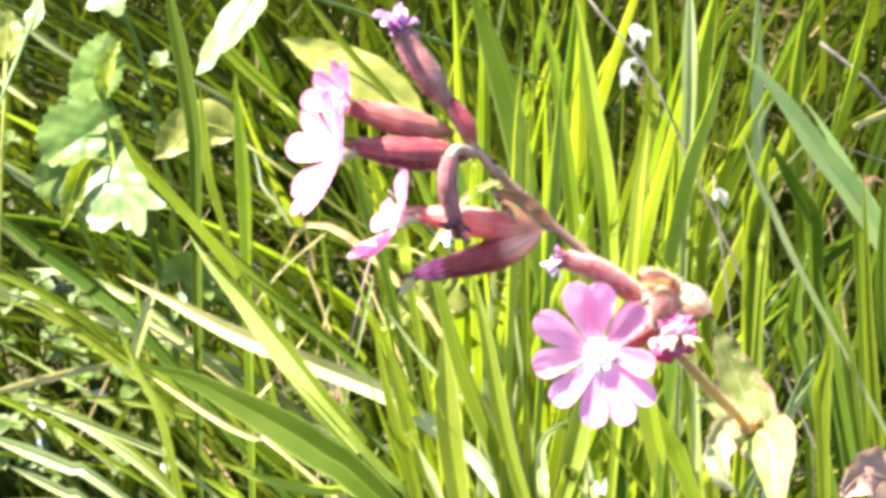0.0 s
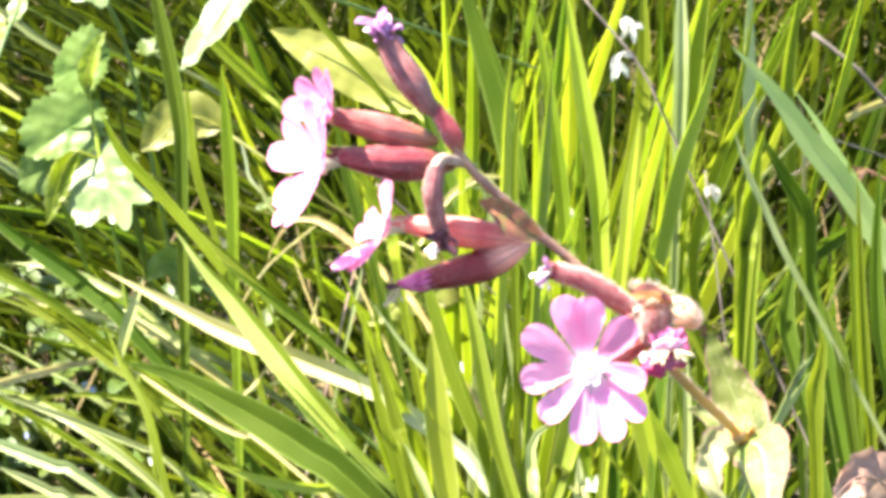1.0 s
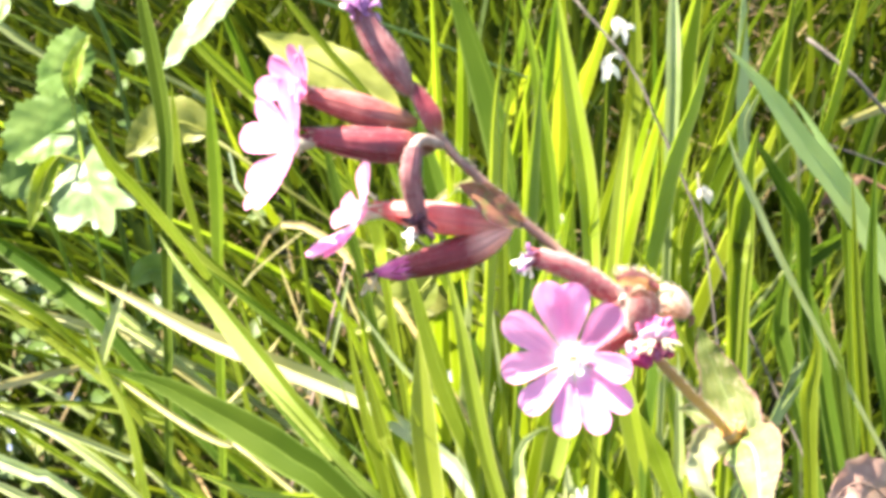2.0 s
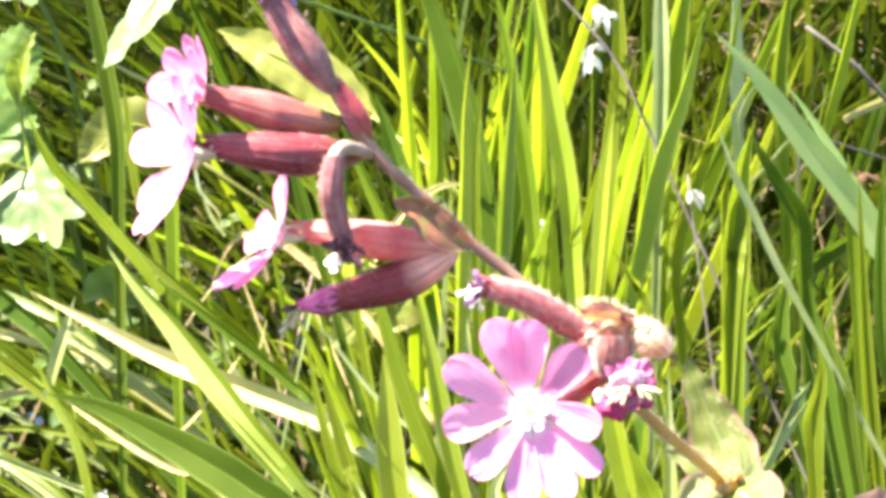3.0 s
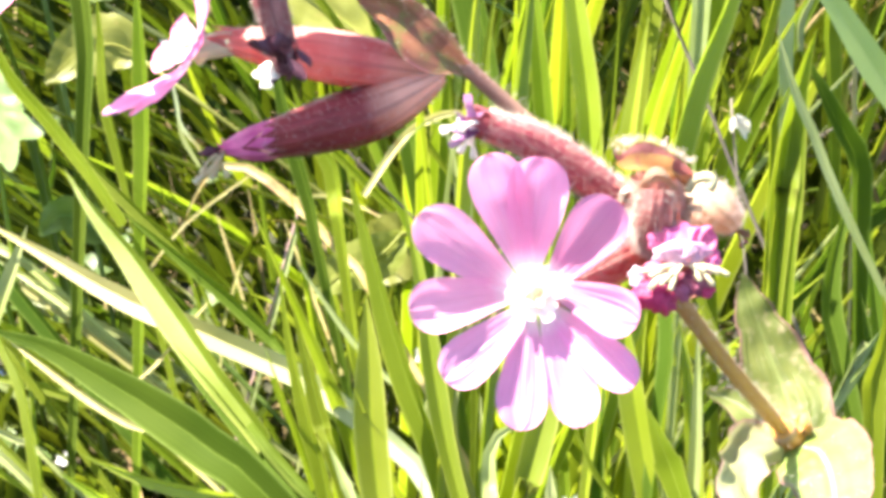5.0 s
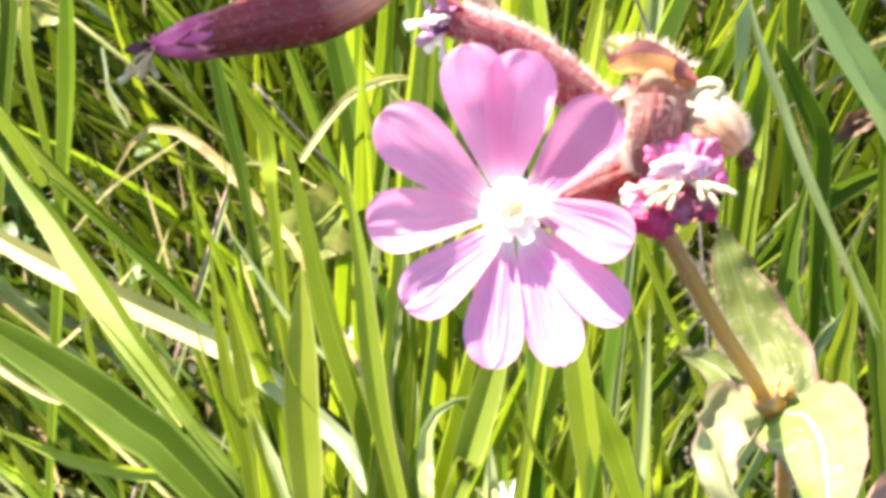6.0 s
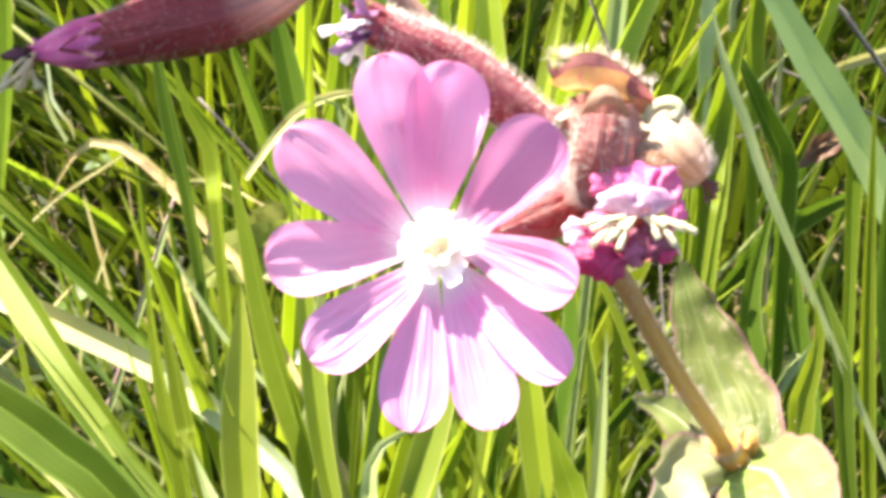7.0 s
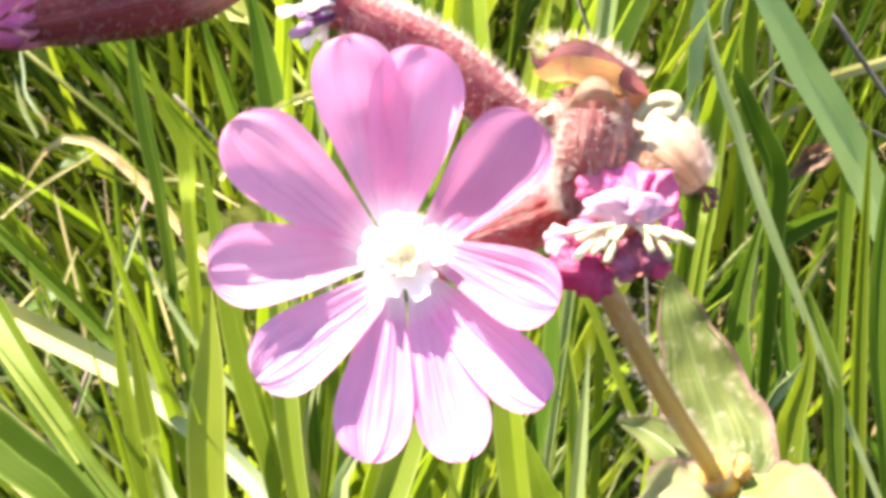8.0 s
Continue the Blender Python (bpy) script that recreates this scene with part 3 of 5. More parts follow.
grass_blade([(-0.0166, 0.3871, 0.2114), (-0.0446, 0.4060, 0.2244), (-0.0628, 0.4176, 0.2288), (-0.0750, 0.4250, 0.2307), (-0.0970, 0.4372, 0.2341), (-0.1183, 0.4456, 0.2339)], 14, B_, full=0.3, fold=0.3, face=(0.1, -0.55, 0.8), wave=0.22, label="broad green grass blade leaning over")
grass_blade([(0.0242, 0.4117, 0.1942), (0.0113, 0.4254, 0.2051), (-0.0060, 0.4364, 0.2120), (-0.0237, 0.4469, 0.2183), (-0.0576, 0.4585, 0.2262), (-0.0835, 0.4719, 0.2278), (-0.1104, 0.4873, 0.2324), (-0.1348, 0.5018, 0.2357)], 7.6, BLEACHED, full=0.6, face=(-0.4, -0.45, 0.8), label="long pale bleached grass blade leaning over")
grass_blade([(-0.0418, 0.4755, 0.2156), (-0.0562, 0.4868, 0.2230), (-0.0817, 0.5047, 0.2364), (-0.1059, 0.5233, 0.2489), (-0.1339, 0.5454, 0.2631)], 4.6, G, full=0.5)
grass_blade([(-0.0233, 0.4584, 0.2086), (-0.0301, 0.4640, 0.2132), (-0.0501, 0.4785, 0.2233), (-0.0759, 0.4952, 0.2351), (-0.0888, 0.5045, 0.2396)], 5, B_, full=0.5)
grass_blade([(-0.1292, 0.4280, 0.1826), (-0.1495, 0.4369, 0.1884), (-0.1736, 0.4465, 0.1916), (-0.1878, 0.4510, 0.1945)], 6, P_, full=0.6)
grass_blade([(-0.1285, 0.4145, 0.1807), (-0.1470, 0.4236, 0.1868), (-0.1707, 0.4340, 0.1911)], 5, P_, full=0.6)
grass_blade([(-0.1054, 0.4484, 0.1768), (-0.1127, 0.4527, 0.1796), (-0.1485, 0.4667, 0.1856), (-0.1824, 0.4805, 0.1878)], 3.4, P_, full=0.7)
grass_blade([(-0.1443, 0.5037, 0.1861), (-0.1651, 0.5052, 0.1795), (-0.1913, 0.5053, 0.1710), (-0.2062, 0.5029, 0.1675)], 4, S_, full=0.6, root=False)
grass_blade([(-0.0607, 0.4430, 0.1865), (-0.0749, 0.4510, 0.1893), (-0.0909, 0.4592, 0.1923), (-0.1108, 0.4723, 0.1970), (-0.1257, 0.4830, 0.2001)], 3, S_, full=0.6)
grass_blade([(-0.1167, 0.5157, 0.1858), (-0.1409, 0.5253, 0.1909), (-0.1606, 0.5322, 0.1919), (-0.1902, 0.5431, 0.1900)], 3.4, S_, full=0.7)
grass_blade([(-0.1184, 0.4787, 0.1853), (-0.1313, 0.4898, 0.1924), (-0.1538, 0.5044, 0.2011), (-0.1718, 0.5173, 0.2056), (-0.1872, 0.5260, 0.2092)], 6, G, full=0.5)
grass_blade([(-0.1247, 0.5079, 0.1921), (-0.1439, 0.5229, 0.2031), (-0.1636, 0.5363, 0.2117), (-0.1890, 0.5524, 0.2208), (-0.2047, 0.5628, 0.2321)], 9, B_, full=0.5)
grass_blade([(-0.1293, 0.4791, 0.2034), (-0.1258, 0.4872, 0.2148), (-0.1218, 0.4943, 0.2250), (-0.1183, 0.5006, 0.2339)], 5, P_, full=0.5, root=False)
grass_blade([(-0.1019, 0.4229, 0.1753), (-0.1143, 0.4571, 0.1981), (-0.1259, 0.4753, 0.2066), (-0.1355, 0.4914, 0.2174)], 4.4, G, full=0.6)
grass_blade([(-0.0251, 0.4068, 0.1959), (-0.0388, 0.4120, 0.1981), (-0.0652, 0.4196, 0.1967), (-0.0892, 0.4282, 0.2004)], 5, GRASS_SUN, full=0.5)
grass_blade([(-0.0683, 0.4073, 0.1879), (-0.0793, 0.4141, 0.1941), (-0.0947, 0.4234, 0.1970)], 5, G)
grass_blade([(-0.1058, 0.5360, 0.2497), (-0.1070, 0.5555, 0.2688), (-0.1122, 0.5759, 0.2892), (-0.1187, 0.5965, 0.3099), (-0.1226, 0.6124, 0.3239)], 7.0, B_, full=0.6)
grass_blade([(-0.0821, 0.5059, 0.2329), (-0.0834, 0.5273, 0.2582), (-0.0872, 0.5560, 0.2922), (-0.0878, 0.5615, 0.2983)], 7, G, full=0.5)
grass_blade([(-0.0566, 0.5662, 0.2666), (-0.0679, 0.5722, 0.2753), (-0.0811, 0.5793, 0.2854), (-0.0932, 0.5859, 0.2948), (-0.1057, 0.5937, 0.3059)], 6.5, G, fold=0.6, full=0.8)
grass_blade([(-0.0055, 0.5405, 0.2736), (-0.0242, 0.5539, 0.2927), (-0.0405, 0.5646, 0.3079), (-0.0591, 0.5779, 0.3270)], 3.2, G, fold=0.6, full=0.8)
grass_blade([(-0.0008, 0.4845, 0.2180), (-0.0097, 0.4967, 0.2234), (-0.0197, 0.5068, 0.2293), (-0.0304, 0.5168, 0.2349), (-0.0410, 0.5247, 0.2395), (-0.0517, 0.5310, 0.2415), (-0.0595, 0.5319, 0.2394), (-0.0663, 0.5312, 0.2312), (-0.0724, 0.5283, 0.2166)], 3.4, STRAW_DARK, full=0.55, fold=0.35, face=(-0.1, -0.75, 0.65), twist=(0, 0), label="dead straw-coloured blade bent over in an arch")
grass_blade([(-0.0634, 0.5214, 0.2463), (-0.0696, 0.5284, 0.2528), (-0.0733, 0.5358, 0.2598)], 2, P_, root=False)
grass_blade([(-0.0824, 0.4851, 0.2466), (-0.0953, 0.5018, 0.2530), (-0.1142, 0.5250, 0.2600), (-0.1304, 0.5423, 0.2673), (-0.1404, 0.5570, 0.2795)], 4.6, GRASS, full=0.7, fold=0.9, face=(0.25, -0.8, 0.5), twist=(0, 0), root=False, label="green folded grass blade leaning over")
grass_blade([(-0.0921, 0.5321, 0.2266), (-0.1023, 0.5549, 0.2505), (-0.1056, 0.5724, 0.2669), (-0.1076, 0.5831, 0.2821)], 5, G, full=0.5)
grass_blade([(-0.1683, 0.6147, 0.2749), (-0.1815, 0.6195, 0.2817), (-0.1921, 0.6241, 0.2883), (-0.2074, 0.6284, 0.2944)], 4, P_, fold=0.6, full=0.8, root=False)
grass_blade([(-0.1851, 0.5941, 0.2629), (-0.1974, 0.6008, 0.2690), (-0.2111, 0.6091, 0.2756)], 3, S_, full=0.8, root=False)
grass_blade([(-0.0357, 0.4791, 0.2120), (-0.0317, 0.4896, 0.2270), (-0.0283, 0.4984, 0.2396)], 1.8, P_, full=0.8)
grass_blade([(0.1785, 0.5628, 0.2705), (0.1883, 0.5653, 0.2741), (0.2078, 0.5695, 0.2801)], 4, S_, full=0.9, root=False)

grass_blade([(-0.0926, 0.6289, 0.2167), (-0.0907, 0.6244, 0.2103), (-0.0895, 0.6206, 0.2049), (-0.0854, 0.6172, 0.2001), (-0.0818, 0.6151, 0.1970), (-0.0793, 0.6116, 0.1921)], 1.5, BLEACHED, full=0.8, root=False, label="thin white curled dead stem among the grass")
grass_blade([(0.0970, 0.3760, 0.3176), (0.0982, 0.3847, 0.3299), (0.0996, 0.3940, 0.3433), (0.1021, 0.4013, 0.3537), (0.1026, 0.4056, 0.3598)], 6.5, G, full=0.25, fold=0.9, face=(0.35, -0.9, 0.1))
grass_blade([(0.0991, 0.4016, 0.3193), (0.0994, 0.4108, 0.3323), (0.1012, 0.4169, 0.3411)], 3.2, G, full=0.3, fold=0.8)
grass_blade([(0.1118, 0.3271, 0.3000), (0.1115, 0.3375, 0.3149), (0.1141, 0.3429, 0.3225), (0.1124, 0.3480, 0.3299)], 6.0, G, full=0.3)
grass_blade([(0.0974, 0.3185, 0.3227), (0.0989, 0.3204, 0.3254), (0.1025, 0.3242, 0.3308), (0.1064, 0.3277, 0.3357)], 2.8, P_, full=0.4)
grass_blade([(0.1379, 0.4752, 0.3023), (0.1378, 0.4816, 0.3114), (0.1363, 0.4897, 0.3231)], 3.0, STRAW, full=0.4)
grass_blade([(0.1446, 0.5065, 0.2773), (0.1546, 0.5119, 0.2850), (0.1623, 0.5144, 0.2886)], 1.8, STRAW, full=0.7, root=False)
for a, b, c in (((-0.0853, 0.4542, 0.2026), (-0.0723, 0.4586, 0.2088), (-0.0550, 0.4800, 0.2220)), ((-0.0528, 0.4708, 0.1914), (-0.0521, 0.4831, 0.2090), (-0.0467, 0.4956, 0.2268)), ((-0.0399, 0.4790, 0.1857), (-0.0471, 0.4954, 0.2092), (-0.0597, 0.5223, 0.2301)),
                ((-0.0123, 0.4742, 0.1963), (-0.0212, 0.4903, 0.2105), (-0.0344, 0.5116, 0.2323)), ((-0.0821, 0.5087, 0.2106), (-0.0702, 0.5271, 0.2195), (-0.0482, 0.5463, 0.2295)), ((-0.0021, 0.5212, 0.2286), (-0.0200, 0.5333, 0.2284), (-0.0417, 0.5399, 0.2204))):
    grass_blade([a, b, c], 1.1, STRAW, full=0.8, root=False, label="thin straw-coloured dead grass stem between the blades")


def leaning_blades():
    """Sunlit blades lying over one another on the open side of the meadow."""
    rng = random.Random(143)
    for k in range(11):
        start = Vector((rng.uniform(-0.14, -0.05), rng.uniform(0.44, 0.54), rng.uniform(0.13, 0.19)))
        way = Vector((rng.uniform(-0.11, -0.06), rng.uniform(0.02, 0.07), rng.uniform(0.0, 0.04)))
        line = [start + way * v + Vector((0, 0, 0.012)) * math.sin(math.pi * v) for v in (0, 0.35, 0.7, 1.0)]
        grass_blade(line, rng.uniform(2.4, 4.6), rng.choice((GRASS_SUN, PALE, GRASS, GRASS)), face=(rng.uniform(-0.5, 0.1), -0.5, 0.8), full=rng.uniform(0.4, 0.7), fold=rng.uniform(0.3, 0.8), wave=0.15, seed=k)


leaning_blades()

# ---- looser blades and turf behind the nearest ones ----
DEPTH = Vector((0, 0.819, -0.574))
EYE_HEIGHT = 0.6


def depth_of(q):
    return (Vector(q) - Vector((0, 0, EYE_HEIGHT))).dot(DEPTH)


def leftness(x):
    return min(max((0.04 - x) / 0.14, 0), 1)


def loose_blades():
    """Single blades of the middle distance: upright on one side, leaning over on the other."""
    rng = random.Random(77)
    count = 0
    while count < 110:
        x, y = rng.uniform(-0.34, 0.36), rng.uniform(0.50, 0.95)
        left = leftness(x)
        h = rng.uniform(0.16, 0.34) * (1 - 0.35 * left)
        foot = Vector((x, y, -0.008))
        lean = Vector((rng.gauss(-0.45 * left, 0.14 + 0.25 * left), rng.gauss(-0.12, 0.14), 1)) * h
        droop = Vector((rng.gauss(-0.25 * left, 0.12 + 0.2 * left), rng.gauss(-0.05, 0.15), -rng.uniform(0, 0.25 + 0.3 * left))) * h
        line = [foot + lean * v + droop * v * v for v in (0, 0.35, 0.7, 1.0)]
        if min(depth_of(q) for q in line) < 0.585 + 0.055 * left:
            continue
        count += 1
        w = rng.uniform(3.5, 9.0)
        # Mostly the darker green at right: shade there is put into the colour.
        mat = rng.choice((GRASS, GRASS_SHADE, GRASS_SHADE, PALE) if left > 0.5 else (GRASS, GRASS_SHADE, GRASS_SHADE, GRASS_SHADE, GRASS_SHADE) if x > 0.1 else (GRASS, GRASS, GRASS_SHADE))
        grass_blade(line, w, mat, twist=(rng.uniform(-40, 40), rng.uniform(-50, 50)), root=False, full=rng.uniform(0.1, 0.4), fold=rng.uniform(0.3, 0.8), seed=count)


loose_blades()


def fine_blades():
    """Narrow upright blades filling the tall clump, too many to tell apart."""
    rng = random.Random(31)
    bm = bmesh.new()
    count = 0
    while count < 120:
        x, y = rng.uniform(-0.12, 0.14), rng.uniform(0.47, 0.72)
        left = leftness(x)
        h = rng.uniform(0.15, 0.34) * (1 - 0.3 * left)
        foot = Vector((x, y, -0.008))
        lean = Vector((rng.gauss(0.02 - 0.35 * left, 0.14), rng.gauss(-0.12, 0.12), 1)) * h
        droop = Vector((rng.gauss(0, 0.15), rng.gauss(-0.05, 0.1), -rng.uniform(0, 0.2))) * h
        line = [foot + lean * v + droop * v * v for v in (0, 0.35, 0.7, 1.0)]
        if min(depth_of(q) for q in line) < 0.515 + 0.1 * left:
            continue
        count += 1
        ribbon(bm, line, blade_width(rng.uniform(2.2, 5.0) / 1000, rng.uniform(0.0, 0.3)), face=facing(line[-1]), n=20, fold=rng.uniform(0.3, 0.9), twist=(rng.uniform(-50, 50), rng.uniform(-60, 60)), seed=count, wave=0.06)
    tagged(part("fine_grass", bm, FINE), "narrow green grass blades standing thick in the meadow", "grass", kind="stuff")


fine_blades()


def back_blades():
    """Tall broad blades behind the clump."""
    rng = random.Random(92)
    count = 0
    while count < 26:
        x, y = rng.uniform(0.0, 0.085), rng.uniform(0.44, 0.58)
        h = rng.uniform(0.31, 0.40)
        foot = Vector((x, y, -0.008))
        lean = Vector((rng.gauss(0.03, 0.08), rng.gauss(0.03, 0.05), 1)) * h
        droop = Vector((rng.gauss(0.02, 0.08), rng.gauss(-0.02, 0.05), -rng.uniform(0, 0.06))) * h
        line = [foot + lean * v + droop * v * v for v in (0, 0.35, 0.7, 1.0)]
        if min(depth_of(q) for q in line) < 0.535:
            continue
        count += 1
        grass_blade(line, rng.uniform(7.0, 11.0), rng.choice((GRASS, GRASS, GRASS_SHADE, GRASS_SUN)), twist=(rng.uniform(-15, 15), rng.uniform(-25, 25)), root=False, full=rng.uniform(0.4, 0.65), fold=rng.uniform(0.3, 0.6), seed=count)


back_blades()


def clump_blades():
    """Broad upright blades standing side by side in the tall clump."""
    rng = random.Random(58)
    count = 0
    while count < 60:
        x, y = rng.uniform(0.0, 0.10), rng.uniform(0.38, 0.54)
        h = rng.uniform(0.20, 0.36)
        foot = Vector((x, y, -0.008))
        lean = Vector((rng.gauss(0.05, 0.12), rng.gauss(0.0, 0.08), 1)) * h
        droop = Vector((rng.gauss(0.03, 0.1), rng.gauss(-0.03, 0.08), -rng.uniform(0, 0.1))) * h
        line = [foot + lean * v + droop * v * v for v in (0, 0.35, 0.7, 1.0)]
        if min(depth_of(q) for q in line) < 0.505 or max(depth_of(q) for q in line[2:]) > 0.61:
            continue
        count += 1
        # Mostly the brighter green: sunlight on the clump is put into the colour.
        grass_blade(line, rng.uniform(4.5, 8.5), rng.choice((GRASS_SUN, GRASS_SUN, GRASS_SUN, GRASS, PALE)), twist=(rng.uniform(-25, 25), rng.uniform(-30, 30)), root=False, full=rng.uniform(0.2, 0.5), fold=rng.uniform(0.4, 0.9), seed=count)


clump_blades()


def turf():
    rng = random.Random(5)
    kinds = {"green": [[], [], []], "dry": [[], [], []]}
    for n in range(24000):
        x, y = rng.uniform(-0.75, 0.8), rng.uniform(0.5, 1.9)
        if n > 16000:
            x, y = rng.uniform(-0.5, 0.5), rng.uniform(0.55, 1.3)
        left = leftness(x)
        h = rng.uniform(0.06, 0.27) * (1 - 0.3 * left * (y < 0.9))
        if n < 3200:
            h = rng.uniform(0.14, 0.29) * (1 - 0.3 * left)
        if n > 8500:
            h = rng.uniform(0.015, 0.07)
        kind = "dry" if rng.random() < (0.24 if x > 0.14 else 0.12 + 0.08 * left) else "green"
        if kind == "dry":
            h *= 0.75
        lean = Vector((rng.gauss(-0.35 * left, 0.22 + 0.3 * left), rng.gauss(-0.05, 0.25), 1)) * h
        if kind == "dry":
            lean += Vector((rng.gauss(0, 0.12), rng.gauss(0, 0.12), -h * rng.uniform(0, 0.7)))
        droop = Vector((rng.gauss(-0.2 * left, 0.35), rng.gauss(-0.1, 0.3), -rng.uniform(0, 0.5))) * h * 0.6
        w = (rng.uniform(0.003, 0.0055) if n < 3200 else rng.uniform(0.0016, 0.0046)) * (0.36 if kind == "dry" else 1)
        foot = Vector((x, y, -0.008))
        line = [foot + lean * v + droop * v * v for v in (0, 0.2, 0.4, 0.6, 0.8, 1.0)]
        if min(depth_of(q) for q in line) < 0.64 + 0.06 * left or line[-1].z < 0.005:
            continue
        if kind == "green" and x > 0.08 and n < 8500 and rng.random() < 0.5:
            continue
        if kind == "green" and -0.13 < x < 0.02 and y < 0.85 and h > 0.06 and rng.random() < 0.6:
            continue
        verts, faces, uvs = kinds[kind]
        a = rng.gauss(0, 0.7)
        side = Vector((math.cos(a), math.sin(a), 0))
        base = len(verts)
        for k, q in enumerate(line):
            ww = w * (1 - (k / 5) ** 1.9) + 0.0001
            verts += [q - side * ww, q + Vector((0, 0.3 * ww, -0.2 * ww)), q + side * ww]
        for k in range(5):
            for j in (0, 1):
                i = base + 3 * k + j
                faces.append((i, i + 1, i + 4, i + 3))
                uvs += [(j / 2, k / 5), ((j + 1) / 2, k / 5), ((j + 1) / 2, (k + 1) / 5), (j / 2, (k + 1) / 5)]
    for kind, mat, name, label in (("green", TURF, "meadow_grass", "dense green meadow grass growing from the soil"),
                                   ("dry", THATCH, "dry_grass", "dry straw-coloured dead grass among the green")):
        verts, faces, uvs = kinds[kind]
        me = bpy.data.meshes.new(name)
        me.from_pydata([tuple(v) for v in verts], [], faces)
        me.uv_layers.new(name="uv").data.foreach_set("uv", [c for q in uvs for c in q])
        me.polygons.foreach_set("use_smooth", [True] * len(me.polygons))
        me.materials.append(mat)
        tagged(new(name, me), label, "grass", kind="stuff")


turf()


def wider_meadow():
    """Rougher grass round about and behind, low where the camera is carried."""
    rng = random.Random(11)
    verts, faces, uvs = [], [], []
    for n in range(74000):
        r, turn = 12 * rng.random() ** 1.5, rng.uniform(0, 2 * math.pi)
        x, y = r * math.cos(turn), 0.9 + r * math.sin(turn)
        if -0.70 < x < 0.75 and 0.48 < y < 1.85:
            continue
        h = rng.uniform(0.1, 0.26)
        if abs(x) < 0.6 and -0.4 < y < 0.5:
            h *= 0.7 if y < 0.25 else 0.4
        w = rng.uniform(0.6, 1.4) * (0.0035 + 0.0045 * r)
        lean = Vector((rng.gauss(-0.15, 0.35), rng.gauss(-0.05, 0.35), 1)) * h
        droop = Vector((rng.gauss(-0.1, 0.4), rng.gauss(-0.1, 0.4), -rng.uniform(0.1, 0.5))) * h * 0.7
        a = rng.uniform(0, math.pi)
        side = Vector((math.cos(a), math.sin(a), 0))
        base = len(verts)
        for k, v in enumerate((0, 0.33, 0.66, 1.0)):
            q = Vector((x, y, -0.01)) + lean * v + droop * v * v
            ww = w * (1 - v ** 1.8) + 0.0002
            verts += [q - side * ww, q + Vector((0, 0.3 * ww, -0.2 * ww)), q + side * ww]
        for k in range(3):
            for j in (0, 1):
                i = base + 3 * k + j
                faces.append((i, i + 1, i + 4, i + 3))
                uvs += [(j / 2, k / 3), ((j + 1) / 2, k / 3), ((j + 1) / 2, (k + 1) / 3), (j / 2, (k + 1) / 3)]
    me = bpy.data.meshes.new("wider_meadow")
    me.from_pydata([tuple(v) for v in verts], [], faces)
    me.uv_layers.new(name="uv").data.foreach_set("uv", [c for q in uvs for c in q])
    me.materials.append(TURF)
    tagged(new("wider_meadow", me), "rough green meadow grass all round", "grass", kind="stuff")


wider_meadow()


def herbs():
    """Low small-leaved plants close to the soil, mostly on the open side of the meadow."""
    rng = random.Random(19)
    bm = bmesh.new()
    for _ in range(850):
        x, y = rng.uniform(-0.40, 0.12), rng.uniform(0.55, 1.0)
        if rng.random() > leftness(x + 0.13) * (0.9 if y < 0.68 else 0.1):
            continue
        top = Vector((x + rng.gauss(0, 0.02), y + rng.gauss(0, 0.02), rng.uniform(0.02, 0.12)))
        if depth_of(top) < 0.72:
            continue
        for k in range(rng.randint(4, 8)):
            a = rng.uniform(0, 6.28)
            d = Vector((math.cos(a), math.sin(a), rng.uniform(-0.2, 0.5))).normalized()
            L = rng.uniform(0.005, 0.013) if k % 3 else rng.uniform(0.010, 0.019)
            ribbon(bm, [top, top + d * L * 0.5 + Vector((0, 0, 0.002)), top + d * L], leaf_width(L * rng.uniform(0.4, 0.7), 0.45), face=(d.x * 0.1, d.y * 0.1, 1), n=6, across=2, fold=0.3)
        tube(bm, [(x, y, -0.005), (x * 0.5 + top.x * 0.5, y, top.z * 0.5), top], 0.0007, n=5, sides=4, cap=False)
    tagged(part("low_herbs", bm, HERB), "small-leaved green herbs growing low between the grass", "herbs", kind="stuff")


herbs()

# ---- broad leaves and oddments among the grass ----
def broad_leaf(points, width_mm, material, label, category="leaf", twist=(0, 0), fold=0.2, widest=0.4, jag=0.0, face=TO_VIEW, wave=0.12, crinkle=0.0012):
    p = [Vector(q) for q in points]
    bm = bmesh.new()
    c = ribbon(bm, p, leaf_width(width_mm / 1000, widest), n=30, across=8, fold=fold, twist=twist, jag=jag, face=face, wave=wave, seed=width_mm, crinkle=crinkle)
    thing = part("broad_leaf", bm, material)
    d = (p[0] - p[1]).normalized()
    d.z = min(d.z, -0.6)
    d.normalize()
    bm = bmesh.new()
    tube(bm, [p[0].lerp(p[1], 0.05), p[0] + d * p[0].z / -d.z * 0.5 + Vector((0.004, 0, 0)), p[0] + d * (p[0].z / -d.z + 0.01)], 0.0009, n=10, sides=6)
    part("stalk", bm, material, thing)
    bm = bmesh.new()
    back = Vector(face).normalized() * -0.0004
    tube(bm, [q + back for q in c[::4]], lambda v: 0.0006 * (1 - v) + 0.0001, n=14, sides=5)
    part("midrib", bm, material, thing)
    return tagged(thing, label, category, "broad leaves")


